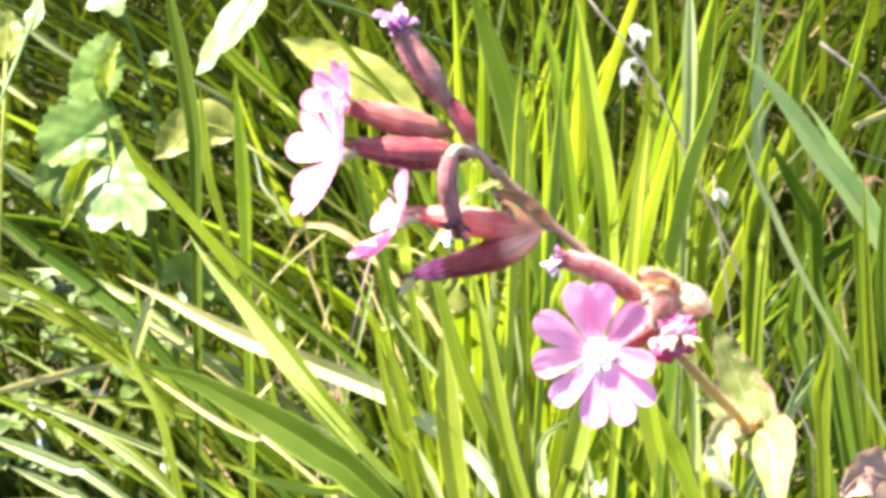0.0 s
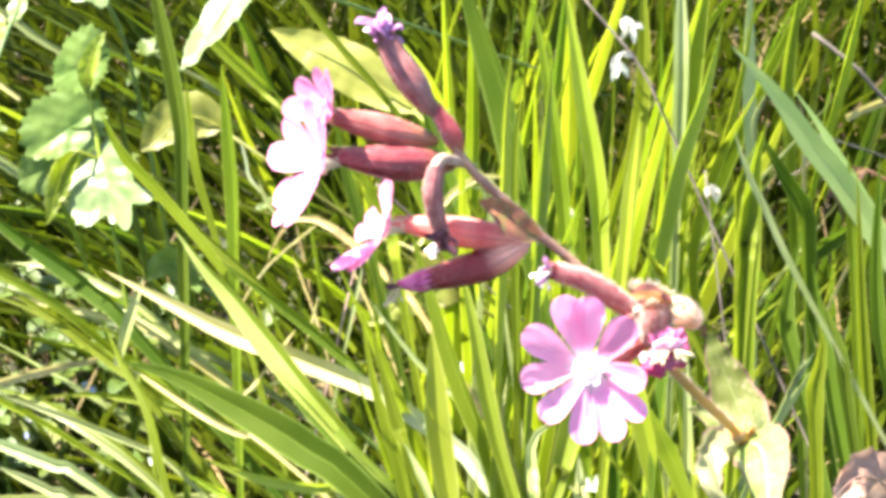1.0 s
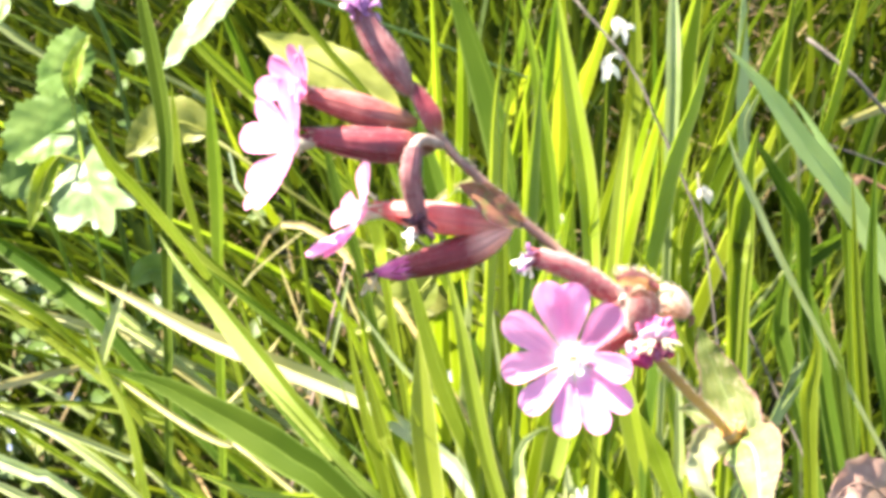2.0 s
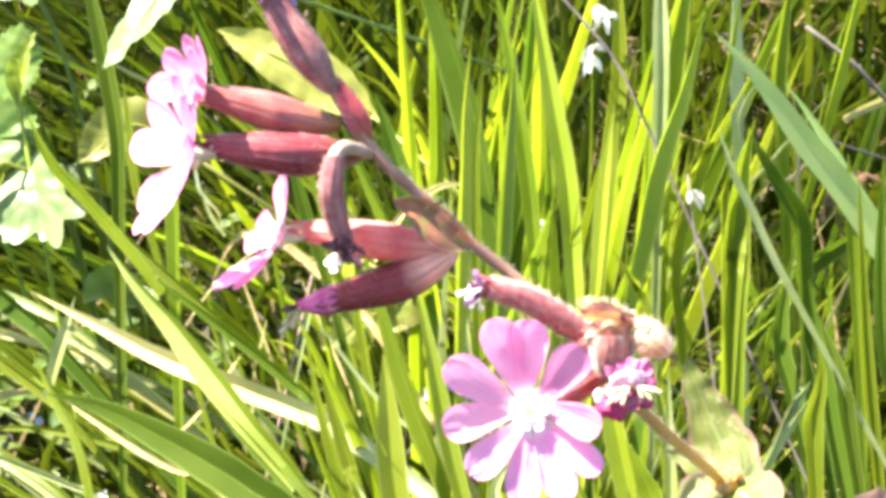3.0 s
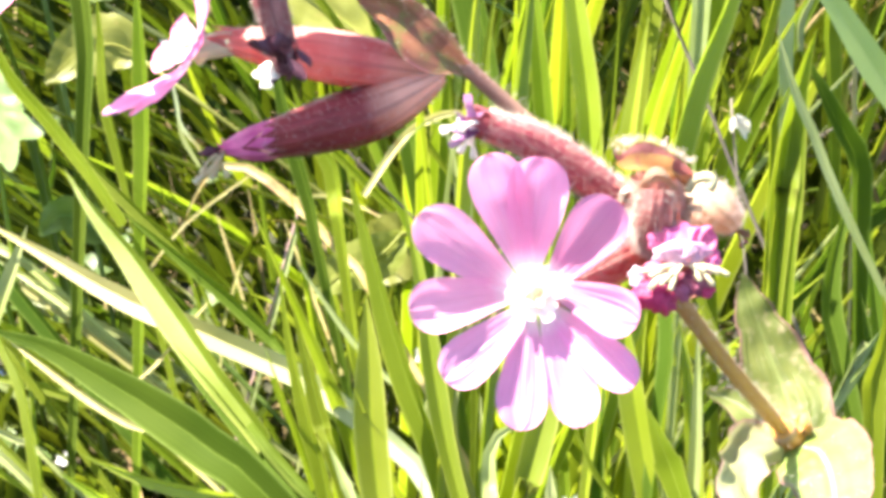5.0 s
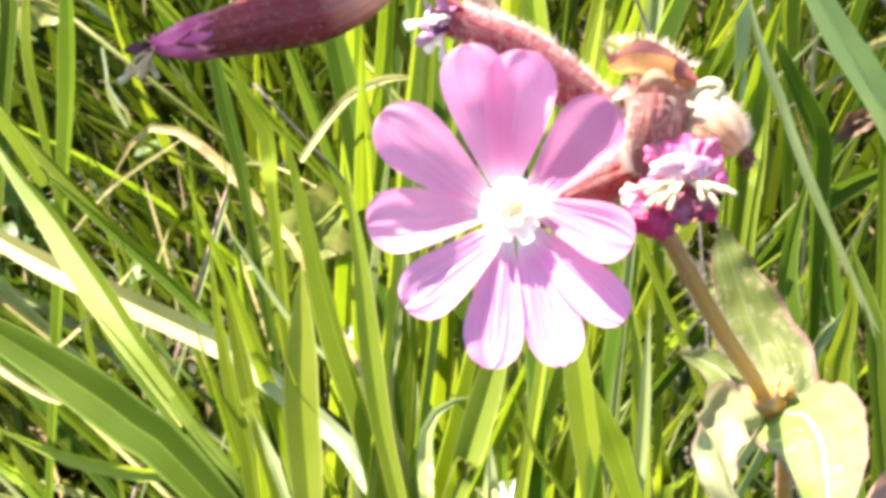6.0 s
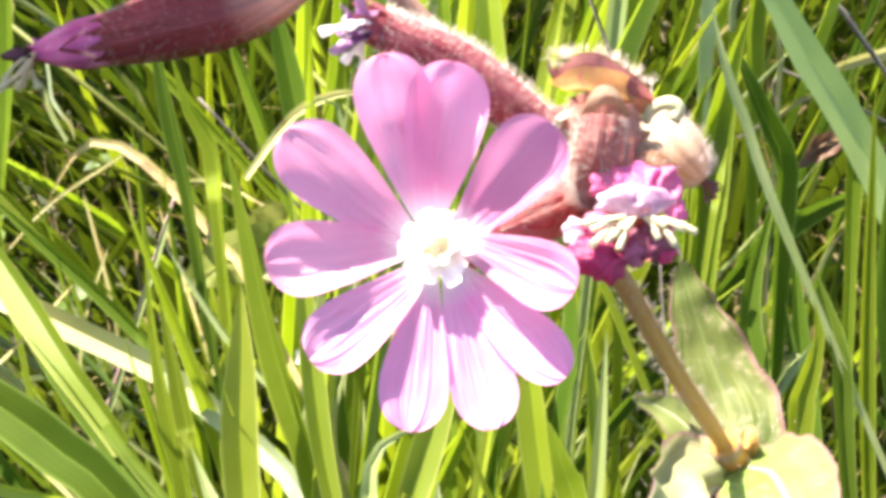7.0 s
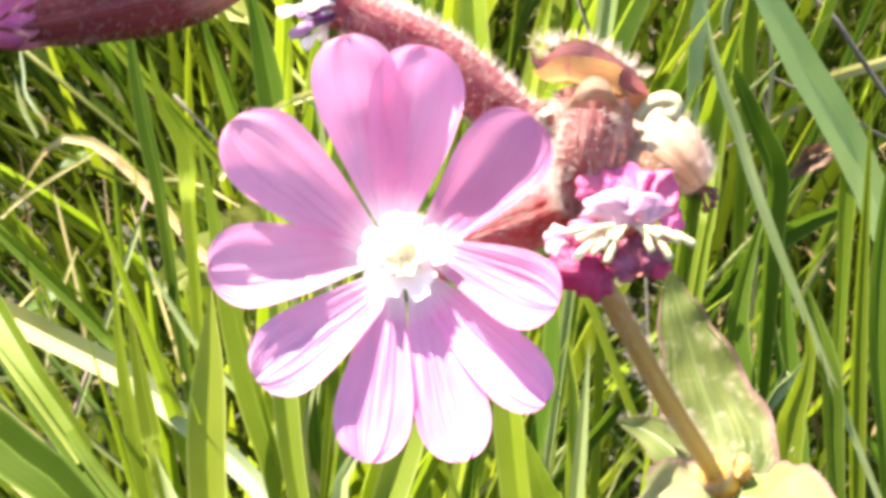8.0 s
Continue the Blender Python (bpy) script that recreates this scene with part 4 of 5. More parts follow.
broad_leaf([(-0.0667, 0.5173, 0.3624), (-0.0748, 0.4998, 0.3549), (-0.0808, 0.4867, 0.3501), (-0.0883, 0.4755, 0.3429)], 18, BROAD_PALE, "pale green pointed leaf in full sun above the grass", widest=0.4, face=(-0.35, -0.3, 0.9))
broad_leaf([(-0.0075, 0.5905, 0.2578), (-0.0292, 0.6036, 0.2677), (-0.0525, 0.6153, 0.2757), (-0.0740, 0.6253, 0.2814)], 23, BROAD_YELLOW, "yellow-green pointed leaf with a brown tip, lit from behind", widest=0.45)
# Light from behind is put into the colour: the sunlit grass green.
broad_leaf([(-0.1514, 0.5519, 0.2619), (-0.1565, 0.5480, 0.2563), (-0.1607, 0.5410, 0.2464), (-0.1646, 0.5338, 0.2361)], 10, GRASS_SUN, "narrow bright green leaf lit from behind", jag=0.05, fold=0.5)
broad_leaf([(-0.0961, 0.5949, 0.2466), (-0.1064, 0.5979, 0.2509), (-0.1194, 0.5964, 0.2488), (-0.1329, 0.5890, 0.2382)], 24, BROAD_YELLOW, "yellowish oval leaf lit from behind, deep in the grass")
broad_leaf([(0.0057, 0.5183, 0.2244), (-0.0012, 0.5121, 0.2190), (-0.0137, 0.5068, 0.2150), (-0.0271, 0.4996, 0.2082)], 17, BROAD_YELLOW, "pale yellow-green leaf low in the grass")
broad_leaf([(0.0126, 0.5344, 0.2212), (0.0056, 0.5286, 0.2130), (-0.0016, 0.5239, 0.2063), (-0.0089, 0.5203, 0.2012)], 24, BROAD_YELLOW, "crinkled yellow-green leaf deep in the grass", jag=0.06, wave=0.25)
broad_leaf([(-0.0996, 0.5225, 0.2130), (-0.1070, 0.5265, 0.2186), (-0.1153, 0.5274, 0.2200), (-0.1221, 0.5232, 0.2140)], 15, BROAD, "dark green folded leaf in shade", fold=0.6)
broad_leaf([(0.1371, 0.3166, 0.2850), (0.1276, 0.3140, 0.2988), (0.1199, 0.3113, 0.3037), (0.1115, 0.3042, 0.3021)], 17, BROAD_DRY, "withered reddish brown leaf", fold=0.5, wave=0.3, crinkle=0.0025)
broad_leaf([(0.1786, 0.5248, 0.2686), (0.1714, 0.5230, 0.2660), (0.1643, 0.5201, 0.2618), (0.1591, 0.5176, 0.2582)], 8, BROWN_LEAF, "withered brown leaf in the grass", fold=0.5, wave=0.3)


def toothed_leaf(centre, reach, material, label, face, teeth=0.05, tooth_count=26, dome=0.08, stalk_to=None, seed=0.0, mid=200.0):
    """A broad toothed leaf: reach gives how far it goes, in mm, at equal steps of angle from its right side anticlockwise."""
    centre, nor = Vector(centre), Vector(face).normalized()
    ex = Vector((1, 0, 0))
    ex = (ex - nor * ex.dot(nor)).normalized()
    ey = nor.cross(ex)
    bm = bmesh.new()
    uv = bm.loops.layers.uv.verify()
    seg, rings = 120, 14
    hub = bm.verts.new(centre)
    grid, flat = [], {hub: (0.5, 0.5)}
    for i in range(1, rings + 1):
        s = i / rings
        row = []
        for k in range(seg):
            f = k / seg * len(reach)
            a, t = int(f), f - int(f)
            t = t * t * (3 - 2 * t)
            r = (reach[a % len(reach)] * (1 - t) + reach[(a + 1) % len(reach)] * t) * 0.001
            r *= s * (1 + teeth * (math.sin(tooth_count * 2 * math.pi * k / seg) + 0.6 * math.sin(7.3 * math.pi * k / seg + seed)) * s ** 4)
            ang = 2 * math.pi * k / seg
            q = centre + ex * (r * math.cos(ang)) + ey * (r * math.sin(ang))
            along, off = r * math.cos(ang - radians(mid)), r * math.sin(ang - radians(mid))
            vein = 0.00007 * math.sin(2 * math.pi * (along - 0.7 * abs(off)) / 0.007) * min(abs(off) / 0.004, 1)
            q += nor * (-dome * r * s + 0.22 * abs(off) + vein + 0.0035 * noise.noise(q * 70 + Vector((seed, 0, 0))) * s + 0.0005 * noise.noise(q * 210 + Vector((0, seed, 0))))
            row.append(bm.verts.new(q))
            flat[row[-1]] = (0.5 + off / 0.05, 0.5 + along / 0.06)
        grid.append(row)
    for k in range(seg):
        k2 = (k + 1) % seg
        faces = [bm.faces.new((hub, grid[0][k], grid[0][k2]))]
        for i in range(rings - 1):
            faces.append(bm.faces.new((grid[i][k], grid[i + 1][k], grid[i + 1][k2], grid[i][k2])))
        for fc in faces:
            for loop in fc.loops:
                loop[uv].uv = flat[loop.vert]
    thing = part("toothed_leaf", bm, material)
    bm = bmesh.new()
    tip = Vector(stalk_to) if stalk_to else centre + Vector((0.005, 0.02, -0.05))
    foot = Vector((tip.x + 0.01, tip.y + 0.03, -0.008))
    tube(bm, [centre - nor * 0.001, tip, tip.lerp(foot, 0.5), foot], 0.0011, n=24, sides=7)
    part("stalk", bm, material, thing)
    return tagged(thing, label, "leaf", "toothed leaves")


SUNNY = (-0.36, -0.50, 0.79)
toothed_leaf((-0.1580, 0.5694, 0.2624), (15.5, 16.4, 16.9, 16.4, 16.4, 19.6, 21.8, 21.3, 15.8, 14.7, 14.7, 15.8), BROAD, "crinkled green leaf with a toothed edge, half in sun", (-0.02, -0.72, 0.70), stalk_to=(-0.1387, 0.5681, 0.2519), mid=215.0)
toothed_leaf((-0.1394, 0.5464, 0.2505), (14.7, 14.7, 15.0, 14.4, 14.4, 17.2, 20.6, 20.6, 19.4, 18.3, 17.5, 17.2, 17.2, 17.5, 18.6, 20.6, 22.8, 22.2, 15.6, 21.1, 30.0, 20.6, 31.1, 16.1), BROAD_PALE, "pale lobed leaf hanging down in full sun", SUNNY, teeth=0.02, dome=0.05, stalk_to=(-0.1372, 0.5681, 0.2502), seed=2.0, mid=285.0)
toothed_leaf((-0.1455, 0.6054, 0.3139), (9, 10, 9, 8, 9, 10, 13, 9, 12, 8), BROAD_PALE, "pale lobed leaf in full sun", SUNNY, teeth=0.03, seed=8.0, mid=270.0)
# Added strip: the sunlit side of the curled leaf, made as its own shape.
broad_leaf([(-0.1479, 0.5719, 0.2747), (-0.1494, 0.5778, 0.2832), (-0.1471, 0.5844, 0.2908), (-0.1418, 0.5919, 0.2980)], 8, GRASS_SUN, "added bright green strip standing for the sunlit side of the curled leaf", fold=0.4, widest=0.5)
broad_leaf([(-0.1929, 0.5880, 0.2889), (-0.1924, 0.5923, 0.2951), (-0.1930, 0.5984, 0.3003), (-0.1916, 0.6048, 0.3060)], 15, BROAD_YELLOW, "yellow-green oval leaf in the grass", fold=0.3, widest=0.5)
broad_leaf([(-0.1774, 0.5778, 0.3093), (-0.1754, 0.5806, 0.3132), (-0.1743, 0.5843, 0.3167), (-0.1736, 0.5893, 0.3223)], 9, BROAD_PALE, "small pale leaf in full sun", fold=0.2, face=SUNNY)
toothed_leaf((-0.1551, 0.5917, 0.2804), (12, 15, 19, 15, 11, 13, 16, 16, 14, 12), BROAD, "curled green leaf with a toothed edge", (-0.2, -0.75, 0.5), dome=0.15, seed=4.0)
toothed_leaf((-0.1738, 0.5686, 0.2404), (10, 10, 9, 10, 10, 11, 10, 9), BROAD, "dark green leaf in the shade of another", (0.1, -0.8, 0.6), seed=6.0)
toothed_leaf((0.0036, 0.5321, 0.2093), (12, 13, 12, 13, 14, 13, 15, 12), BROAD_YELLOW, "crinkled yellow-green leaf deep in the grass", TO_VIEW, seed=7.0)


def dry_stalk(points, r_mm, material, label, tufts=()):
    """A dead flower stalk with papery remains on it."""
    bm = bmesh.new()
    p = [Vector(q) for q in points]
    d = (p[-1] - p[-2]).normalized()
    d.z = min(d.z, -0.5)
    d.normalize()
    foot = p[-1] + d * (p[-1].z / -d.z + 0.01)
    tube(bm, [*p, p[-1].lerp(foot, 0.5), foot], r_mm / 1000, n=50, sides=7)
    thing = part("dry_stalk", bm, material)
    for k, q in enumerate(tufts):
        rng = random.Random(k + 3)
        bm = bmesh.new()
        for _ in range(4):
            d = Vector((rng.gauss(0, 1), rng.gauss(0, 1), rng.gauss(-0.8, 0.7))).normalized() * 0.0045
            ribbon(bm, [Vector(q), Vector(q) + d * 0.6 + Vector((0, 0, -0.001)), Vector(q) + d + Vector((0, 0, -0.003))], lambda v: 0.0022 * math.sin(0.4 + 2.6 * v), n=8, wave=0.4, seed=k)
        part("papery_husk", bm, HUSK, thing, "white papery husk")
    return tagged(thing, label, "dead stalk")


dry_stalk([(0.0512, 0.4953, 0.3659), (0.0553, 0.4918, 0.3610), (0.0723, 0.4758, 0.3467), (0.0807, 0.4643, 0.3338), (0.0865, 0.4556, 0.3232)], 0.5, TWIG, "thin brown dead stalk with papery white husks", [(0.0684, 0.4851, 0.3583), (0.0665, 0.4768, 0.3446), (0.0670, 0.4778, 0.3479), (0.0710, 0.4836, 0.3562)])
dry_stalk([(0.0905, 0.4237, 0.3334), (0.0909, 0.4172, 0.3276), (0.0922, 0.4062, 0.3170)], 0.3, TWIG, "thin dead stalk with a white husk", [(0.0900, 0.4125, 0.3348)])
dry_stalk([(0.0480, 0.4929, 0.2753), (0.0513, 0.4910, 0.2725), (0.0537, 0.4856, 0.2614)], 0.3, TWIG, "thin dead stalk with a white husk", [(0.0512, 0.4897, 0.2742)])
dry_stalk([(0.1613, 0.5748, 0.3051), (0.1630, 0.5741, 0.3041), (0.1806, 0.5659, 0.2923), (0.1965, 0.5610, 0.2766)], 0.9, TWIG, "dark weathered twig in the grass")
dry_stalk([(-0.0306, 0.5323, 0.2257), (-0.0336, 0.5258, 0.2164), (-0.0376, 0.5173, 0.2022), (-0.0417, 0.5084, 0.1877)], 0.55, PALE_STALK, "thin greyish dead stalk in the grass")
dry_stalk([(-0.0225, 0.5135, 0.2699), (-0.0072, 0.5070, 0.2571), (0.0051, 0.5028, 0.2459)], 0.5, TWIG, "thin brown dead stalk")
dry_stalk([(0.1343, 0.4922, 0.2831), (0.1474, 0.4971, 0.2900), (0.1590, 0.5014, 0.2962)], 0.45, TWIG, "thin brown dead stalk")


def small_flower(centre, material, label, r=0.0026):
    c = Vector(centre)
    bm = bmesh.new()
    tube(bm, [c, c + Vector((0.003, 0.004, -c.z * 0.5)), Vector((c.x + 0.004, c.y + 0.006, -0.005))], 0.0005, n=8, sides=5)
    thing = part("small_wild_flower", bm, HERB)
    for k in range(5):
        a = 2 * math.pi * k / 5
        d = Vector((math.cos(a), math.sin(a) * 0.8, math.sin(a) * 0.5 + 0.2))
        bm = bmesh.new()
        ribbon(bm, [c, c + d * r * 0.6, c + d * r], lambda v: r * 0.8 * math.sin(0.5 + 2.3 * v), face=(0, -0.5, 0.9), n=6, across=2)
        part("petal", bm, material, thing)
    return tagged(thing, label, "wild flower", "small wild flowers")


for q in ((-0.1938, 0.6416, 0.0518), (-0.1905, 0.6416, 0.0484), (-0.1984, 0.6440, 0.0447), (-0.2201, 0.6109, 0.0428), (-0.2175, 0.6145, 0.0445)):
    small_flower(q, BLUE_PETAL, "tiny pale blue wild flower low in the grass")
for q in ((-0.1484, 0.5880, 0.0451), (-0.2247, 0.6228, 0.0598), (-0.2187, 0.6128, 0.0543), (0.0599, 0.4074, 0.2055), (0.0141, 0.4938, 0.1894)):
    small_flower(q, PETAL_WHITE, "tiny white wild flower low in the grass", 0.0035)


# ---- the flowering plant ----
def petal_mesh(lobes, ex, ey, ez, centre, claw, seed):
    """One petal, cleft in two lobes. Each lobe: tip x, tip y, width and how far it leans forward, in mm."""
    bm = bmesh.new()
    uv = bm.loops.layers.uv.verify()
    n, across = 30, 14
    for j, (tx, ty, w, lift) in enumerate(lobes):
        tip = Vector((tx, ty))
        foot = Vector(claw)
        way = tip - foot
        sidev = Vector((-way.y, way.x)).normalized()
        rows = []
        for i in range(n + 1):
            s = 1 - (1 - i / n) ** 1.5
            body = 0.28 + 0.72 * (1 - (1 - min(s / 0.7, 1)) ** 1.25)
            end = 1.0 if s < 0.76 else 0.06 + 0.94 * math.sqrt(max(1 - ((s - 0.76) / 0.24) ** 2, 0.0))
            row = []
            for k in range(across + 1):
                u = 2 * k / across - 1
                q = foot + way * s + sidev * (u * w / 2 * body * end * (1 + 0.05 * noise.noise((s * 3 + seed, u * 1.5, j * 5.0))))
                z = lift * (0.4 * s + 0.6 * s * s) + (0.95 * u * u - 0.25) * body * min(1, 1.6 * s) * min(1, 2.4 * (1.05 - s)) * w / 5
                z += 0.26 * noise.noise((q.x * 0.35 + seed, q.y * 0.35, j * 3.1)) * s + 0.07 * math.sin(u * 7 + seed) * (0.3 + s) + 0.05 * j
                z += 0.16 * noise.noise((u * 4.5 + seed, s * 1.3, j * 2.0)) * min(1, 2 * s)
                row.append(bm.verts.new(Vector(centre) + (ex * q.x + ey * q.y + ez * z) * 0.001))
            rows.append(row)
        for i in range(n):
            for k in range(across):
                f = bm.faces.new((rows[i][k], rows[i][k + 1], rows[i + 1][k + 1], rows[i + 1][k]))
                for loop, (a, b) in zip(f.loops, ((k, i), (k + 1, i), (k + 1, i + 1), (k, i + 1))):
                    loop[uv].uv = (a / across, b / n)
    return bm


def flower(centre, ex, ey, ez, petals, plant, corona=2.2, seed=1.0, label=""):
    """An open flower: pale throat scales and stamens as the part, five cleft petals under it."""
    centre, rng = Vector(centre), random.Random(int(seed * 10))
    bm = bmesh.new()
    for k in range(10):
        a = 2 * math.pi * (k + rng.uniform(-0.2, 0.2)) / 10
        d = ex * math.cos(a) + ey * math.sin(a)
        r = corona * 0.001
        ribbon(bm, [centre + d * r * 0.45, centre + d * r * 0.8 + ez * r * 0.45, centre + d * r * rng.uniform(1.0, 1.2) + ez * r * rng.uniform(0.55, 0.8)],
               lambda v: 0.0013 * (0.8 + 0.3 * math.sin(v * 3)), face=ez - d, n=6, across=4, fold=0.3, wave=0.15, seed=k)
    for k in range(9):
        a = 2 * math.pi * (k + rng.uniform(-0.3, 0.3)) / 9
        d = ex * math.cos(a) + ey * math.sin(a)
        r = corona * 0.001
        ribbon(bm, [centre + d * r * 0.5 + ez * r * 0.1, centre + d * r * 0.55 + ez * r * 0.6, centre + d * r * rng.uniform(0.3, 0.6) + ez * r * rng.uniform(0.8, 1.1)],
               lambda v: 0.0011 * (0.8 + 0.3 * math.sin(v * 3)), face=ez * 0.3 + d, n=6, across=4, fold=0.3, wave=0.2, seed=k)
    head = part("corona", bm, PETAL_WHITE, plant, label or "open pink flower with a white throat")
    bm = bmesh.new()
    for k in range(7):
        a = rng.uniform(0, 6.28)
        r = rng.uniform(0.1, 0.9) * 0.001
        d = ex * math.cos(a) * r + ey * math.sin(a) * r
        tube(bm, [centre + d - ez * 0.001, centre + d * 1.1 + ez * 0.0008, centre + d * 1.4 + ez * rng.uniform(0.0012, 0.002)], lambda v: 0.00018 + 0.0002 * (v > 0.75), n=7, sides=6)
    tube(bm, [centre - ez * 0.0012, centre, centre + ez * 0.0007], lambda v: 0.0015 * math.cos(1.35 * v), n=8, sides=16)
    part("stamen_tuft", bm, CREAM, head, "cream stamens")
    for i, (claw, lobes) in enumerate(petals):
        part("petal", petal_mesh(lobes, ex, ey, ez, centre, claw, seed + i * 1.7), PETAL, head, "pink petal cleft in two lobes")
    return head


def calyx(points, r_mm, plant, material=CALYX, label="", teeth=True, hair=120, belly=0.5, neck=0.5, hair_mm=0.75, seed=3, foot=0.25):
    """A swollen ribbed calyx tube from its foot to its mouth, with teeth and hairs."""
    def rad(v):
        return r_mm * 0.001 * (foot + (1 - foot) * math.sin(math.pi * 0.5 * min(v / belly, 1)) ** 0.8 if v < belly else 1 - (1 - neck) * ((v - belly) / (1 - belly)) ** 1.6)
    bm = bmesh.new()
    c = tube(bm, points, rad, n=18, sides=30, ribs=0.075, rib_count=10, cap=False)
    tg = tangents(c)[-1]
    side = tg.orthogonal().normalized()
    if teeth:
        for k in range(5):
            a = 2 * math.pi * k / 5
            d = Matrix.Rotation(a, 3, tg) @ side
            r = rad(1.0)
            ribbon(bm, [c[-1] + d * r * 0.96 - tg * 0.0005, c[-1] + d * r * 1.05 + tg * 0.0012, c[-1] + d * r * 1.0 + tg * 0.0026],
                   lambda v: 1.3 * r * (1 - v) + 0.0001, face=d, n=6, across=4, fold=0.3)
    body = part("calyx", bm, material, plant, label)
    if hair:
        bm = bmesh.new()
        hairs(bm, c, rad, hair, hair_mm * 0.001, random.Random(seed))
        part("downy_coat", bm, HAIR, body)
    return body


def crumple(centre, size_mm, count, material, plant, name, label, seed, way=Vector((0, 0, 1)), spread=0.8):
    """Shrivelled petals or dry tips: small curled ribbons from one point."""
    rng = random.Random(seed)
    bm = bmesh.new()
    for k in range(count):
        d = (way + Vector((rng.gauss(0, spread), rng.gauss(0, spread), rng.gauss(0, spread)))).normalized()
        e = Vector((rng.gauss(0, 1), rng.gauss(0, 1), rng.gauss(0, 1))) * 0.35
        L = size_mm * 0.001 * rng.uniform(0.6, 1.1)
        ribbon(bm, [Vector(centre), Vector(centre) + d * L * 0.5 + e * L * 0.3, Vector(centre) + d * L * 0.8 + e * L * 0.8, Vector(centre) + d * L * 0.9 + e * L * 1.3],
               lambda v: L * (0.25 + 0.45 * math.sin(3 * v)), face=e, n=10, across=4, fold=0.5, wave=0.5, seed=k * 1.3)
    return part(name, bm, material, plant, label)


def stamen_tuft(centre, way, count, length_mm, plant, seed, material=CREAM, label="pale stamens", spread=0.4, thick=0.16):
    rng = random.Random(seed)
    bm = bmesh.new()
    for k in range(count):
        d = (Vector(way).normalized() + Vector((rng.gauss(0, spread), rng.gauss(0, spread), rng.gauss(0, spread)))).normalized()
        e = Vector((rng.gauss(0, 0.2), rng.gauss(0, 0.2), -0.2))
        L = length_mm * 0.001 * rng.uniform(0.7, 1.2)
        tube(bm, [Vector(centre), Vector(centre) + d * L * 0.55, Vector(centre) + (d + e) * L], lambda v: 0.001 * thick * (1 + 1.1 * (v > 0.8)), n=8, sides=6)
    return part("stamen_tuft", bm, material, plant, label)


def campion():
    plant = new("campion_plant")
    plant.location = (0.12, 0.34, 0.0)
    bpy.context.view_layer.update()
    tagged(plant, "pink-flowered campion with a hairy reddish stem, leaning over the grass", "flowering plant")
    off = Matrix.Translation(-plant.location)
    FX, FY, FZ = Vector((0.9920, -0.0160, 0.1256)), Vector((-0.0947, 0.5647, 0.8198)), Vector((-0.0840, -0.8251, 0.5586))

    # stem: up from the soil through the leaf pair to the top
    node = Vector((0.0673, 0.2460, 0.3795))
    line = [Vector((0.12, 0.34, -0.01)), Vector((0.112, 0.315, 0.2)), Vector((0.0723, 0.2503, 0.3700)), node, (0.0547, 0.2342, 0.4010), (0.0455, 0.2247, 0.4179), (0.0394, 0.2238, 0.4262), (0.0309, 0.2312, 0.4334), (0.0209, 0.2338, 0.4413), (0.0131, 0.2361, 0.4490), (0.0060, 0.2381, 0.4554), (0.0025, 0.2408, 0.4609), (0.0002, 0.2431, 0.4642)]
    bm = bmesh.new()
    rad = lambda v: 0.00155 - 0.0007 * v
    c = tube(bm, line, rad, n=70, sides=12)
    stem = part("stem", bm, STEM, plant, "brownish red hairy stem")
    bm = bmesh.new()
    hairs(bm, c[25:], 0.0011, 3400, 0.0011, random.Random(8))
    part("downy_coat", bm, HAIR, stem)
    # swollen joint of the leaf pair
    bm = bmesh.new()
    tube(bm, [node + Vector((0.004, 0.003, -0.005)), node, (0.0651, 0.2439, 0.3834)], lambda v: 0.0016 + 0.001 * math.sin(math.pi * v), n=10, sides=12)
    part("stem_joint", bm, STEM, plant)

    def leaf(points, w, label, fold=0.25, widest=0.42, twist=(0, 0), material=PLANT_LEAF, wave=0.1, face=TO_VIEW, name="leaf", crinkle=0.0007):
        bm = bmesh.new()
        c = ribbon(bm, points, leaf_width(w / 1000, widest, 0.3), n=36, across=12, fold=fold, twist=twist, wave=wave, seed=w, face=face, crinkle=crinkle)
        ob = part(name, bm, material, plant, label)
        bm = bmesh.new()
        hairs(bm, c, lambda v: leaf_width(w / 1000, widest, 0.3)(v) * 0.5, 160, 0.0008, random.Random(int(w * 3)))
        part("downy_coat", bm, HAIR, ob)
        return ob

    leaf([(0.0669, 0.2461, 0.3796), (0.0685, 0.2523, 0.3797), (0.0666, 0.2580, 0.3826), (0.0642, 0.2624, 0.3872), (0.0618, 0.2670, 0.3921)], 11.5, "downy green leaf with a purplish tip, shade put into its colour", widest=0.28, face=(-0.12, -0.8, 0.55), fold=0.12, crinkle=0.0012, material=DOWNY_SHADED)
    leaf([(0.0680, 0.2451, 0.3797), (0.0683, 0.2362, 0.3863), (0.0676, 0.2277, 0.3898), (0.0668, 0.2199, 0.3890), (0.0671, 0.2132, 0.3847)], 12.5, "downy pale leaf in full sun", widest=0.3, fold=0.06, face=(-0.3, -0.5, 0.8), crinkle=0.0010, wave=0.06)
    leaf([(0.0673, 0.2464, 0.3780), (0.0615, 0.2416, 0.3818), (0.0585, 0.2367, 0.3817), (0.0583, 0.2310, 0.3805), (0.0615, 0.2270, 0.3782)], 7.5, "pale leaf with a withered purple edge", widest=0.42, fold=-0.3, wave=0.35, crinkle=0.0024, material=WITHERED)
    leaf([(0.0671, 0.2475, 0.3782), (0.0642, 0.2504, 0.3788), (0.0609, 0.2526, 0.3801), (0.0568, 0.2542, 0.3808)], 5, "small narrow leaf at the joint")

    # main flower
    centre = (0.0281, 0.2095, 0.4302)
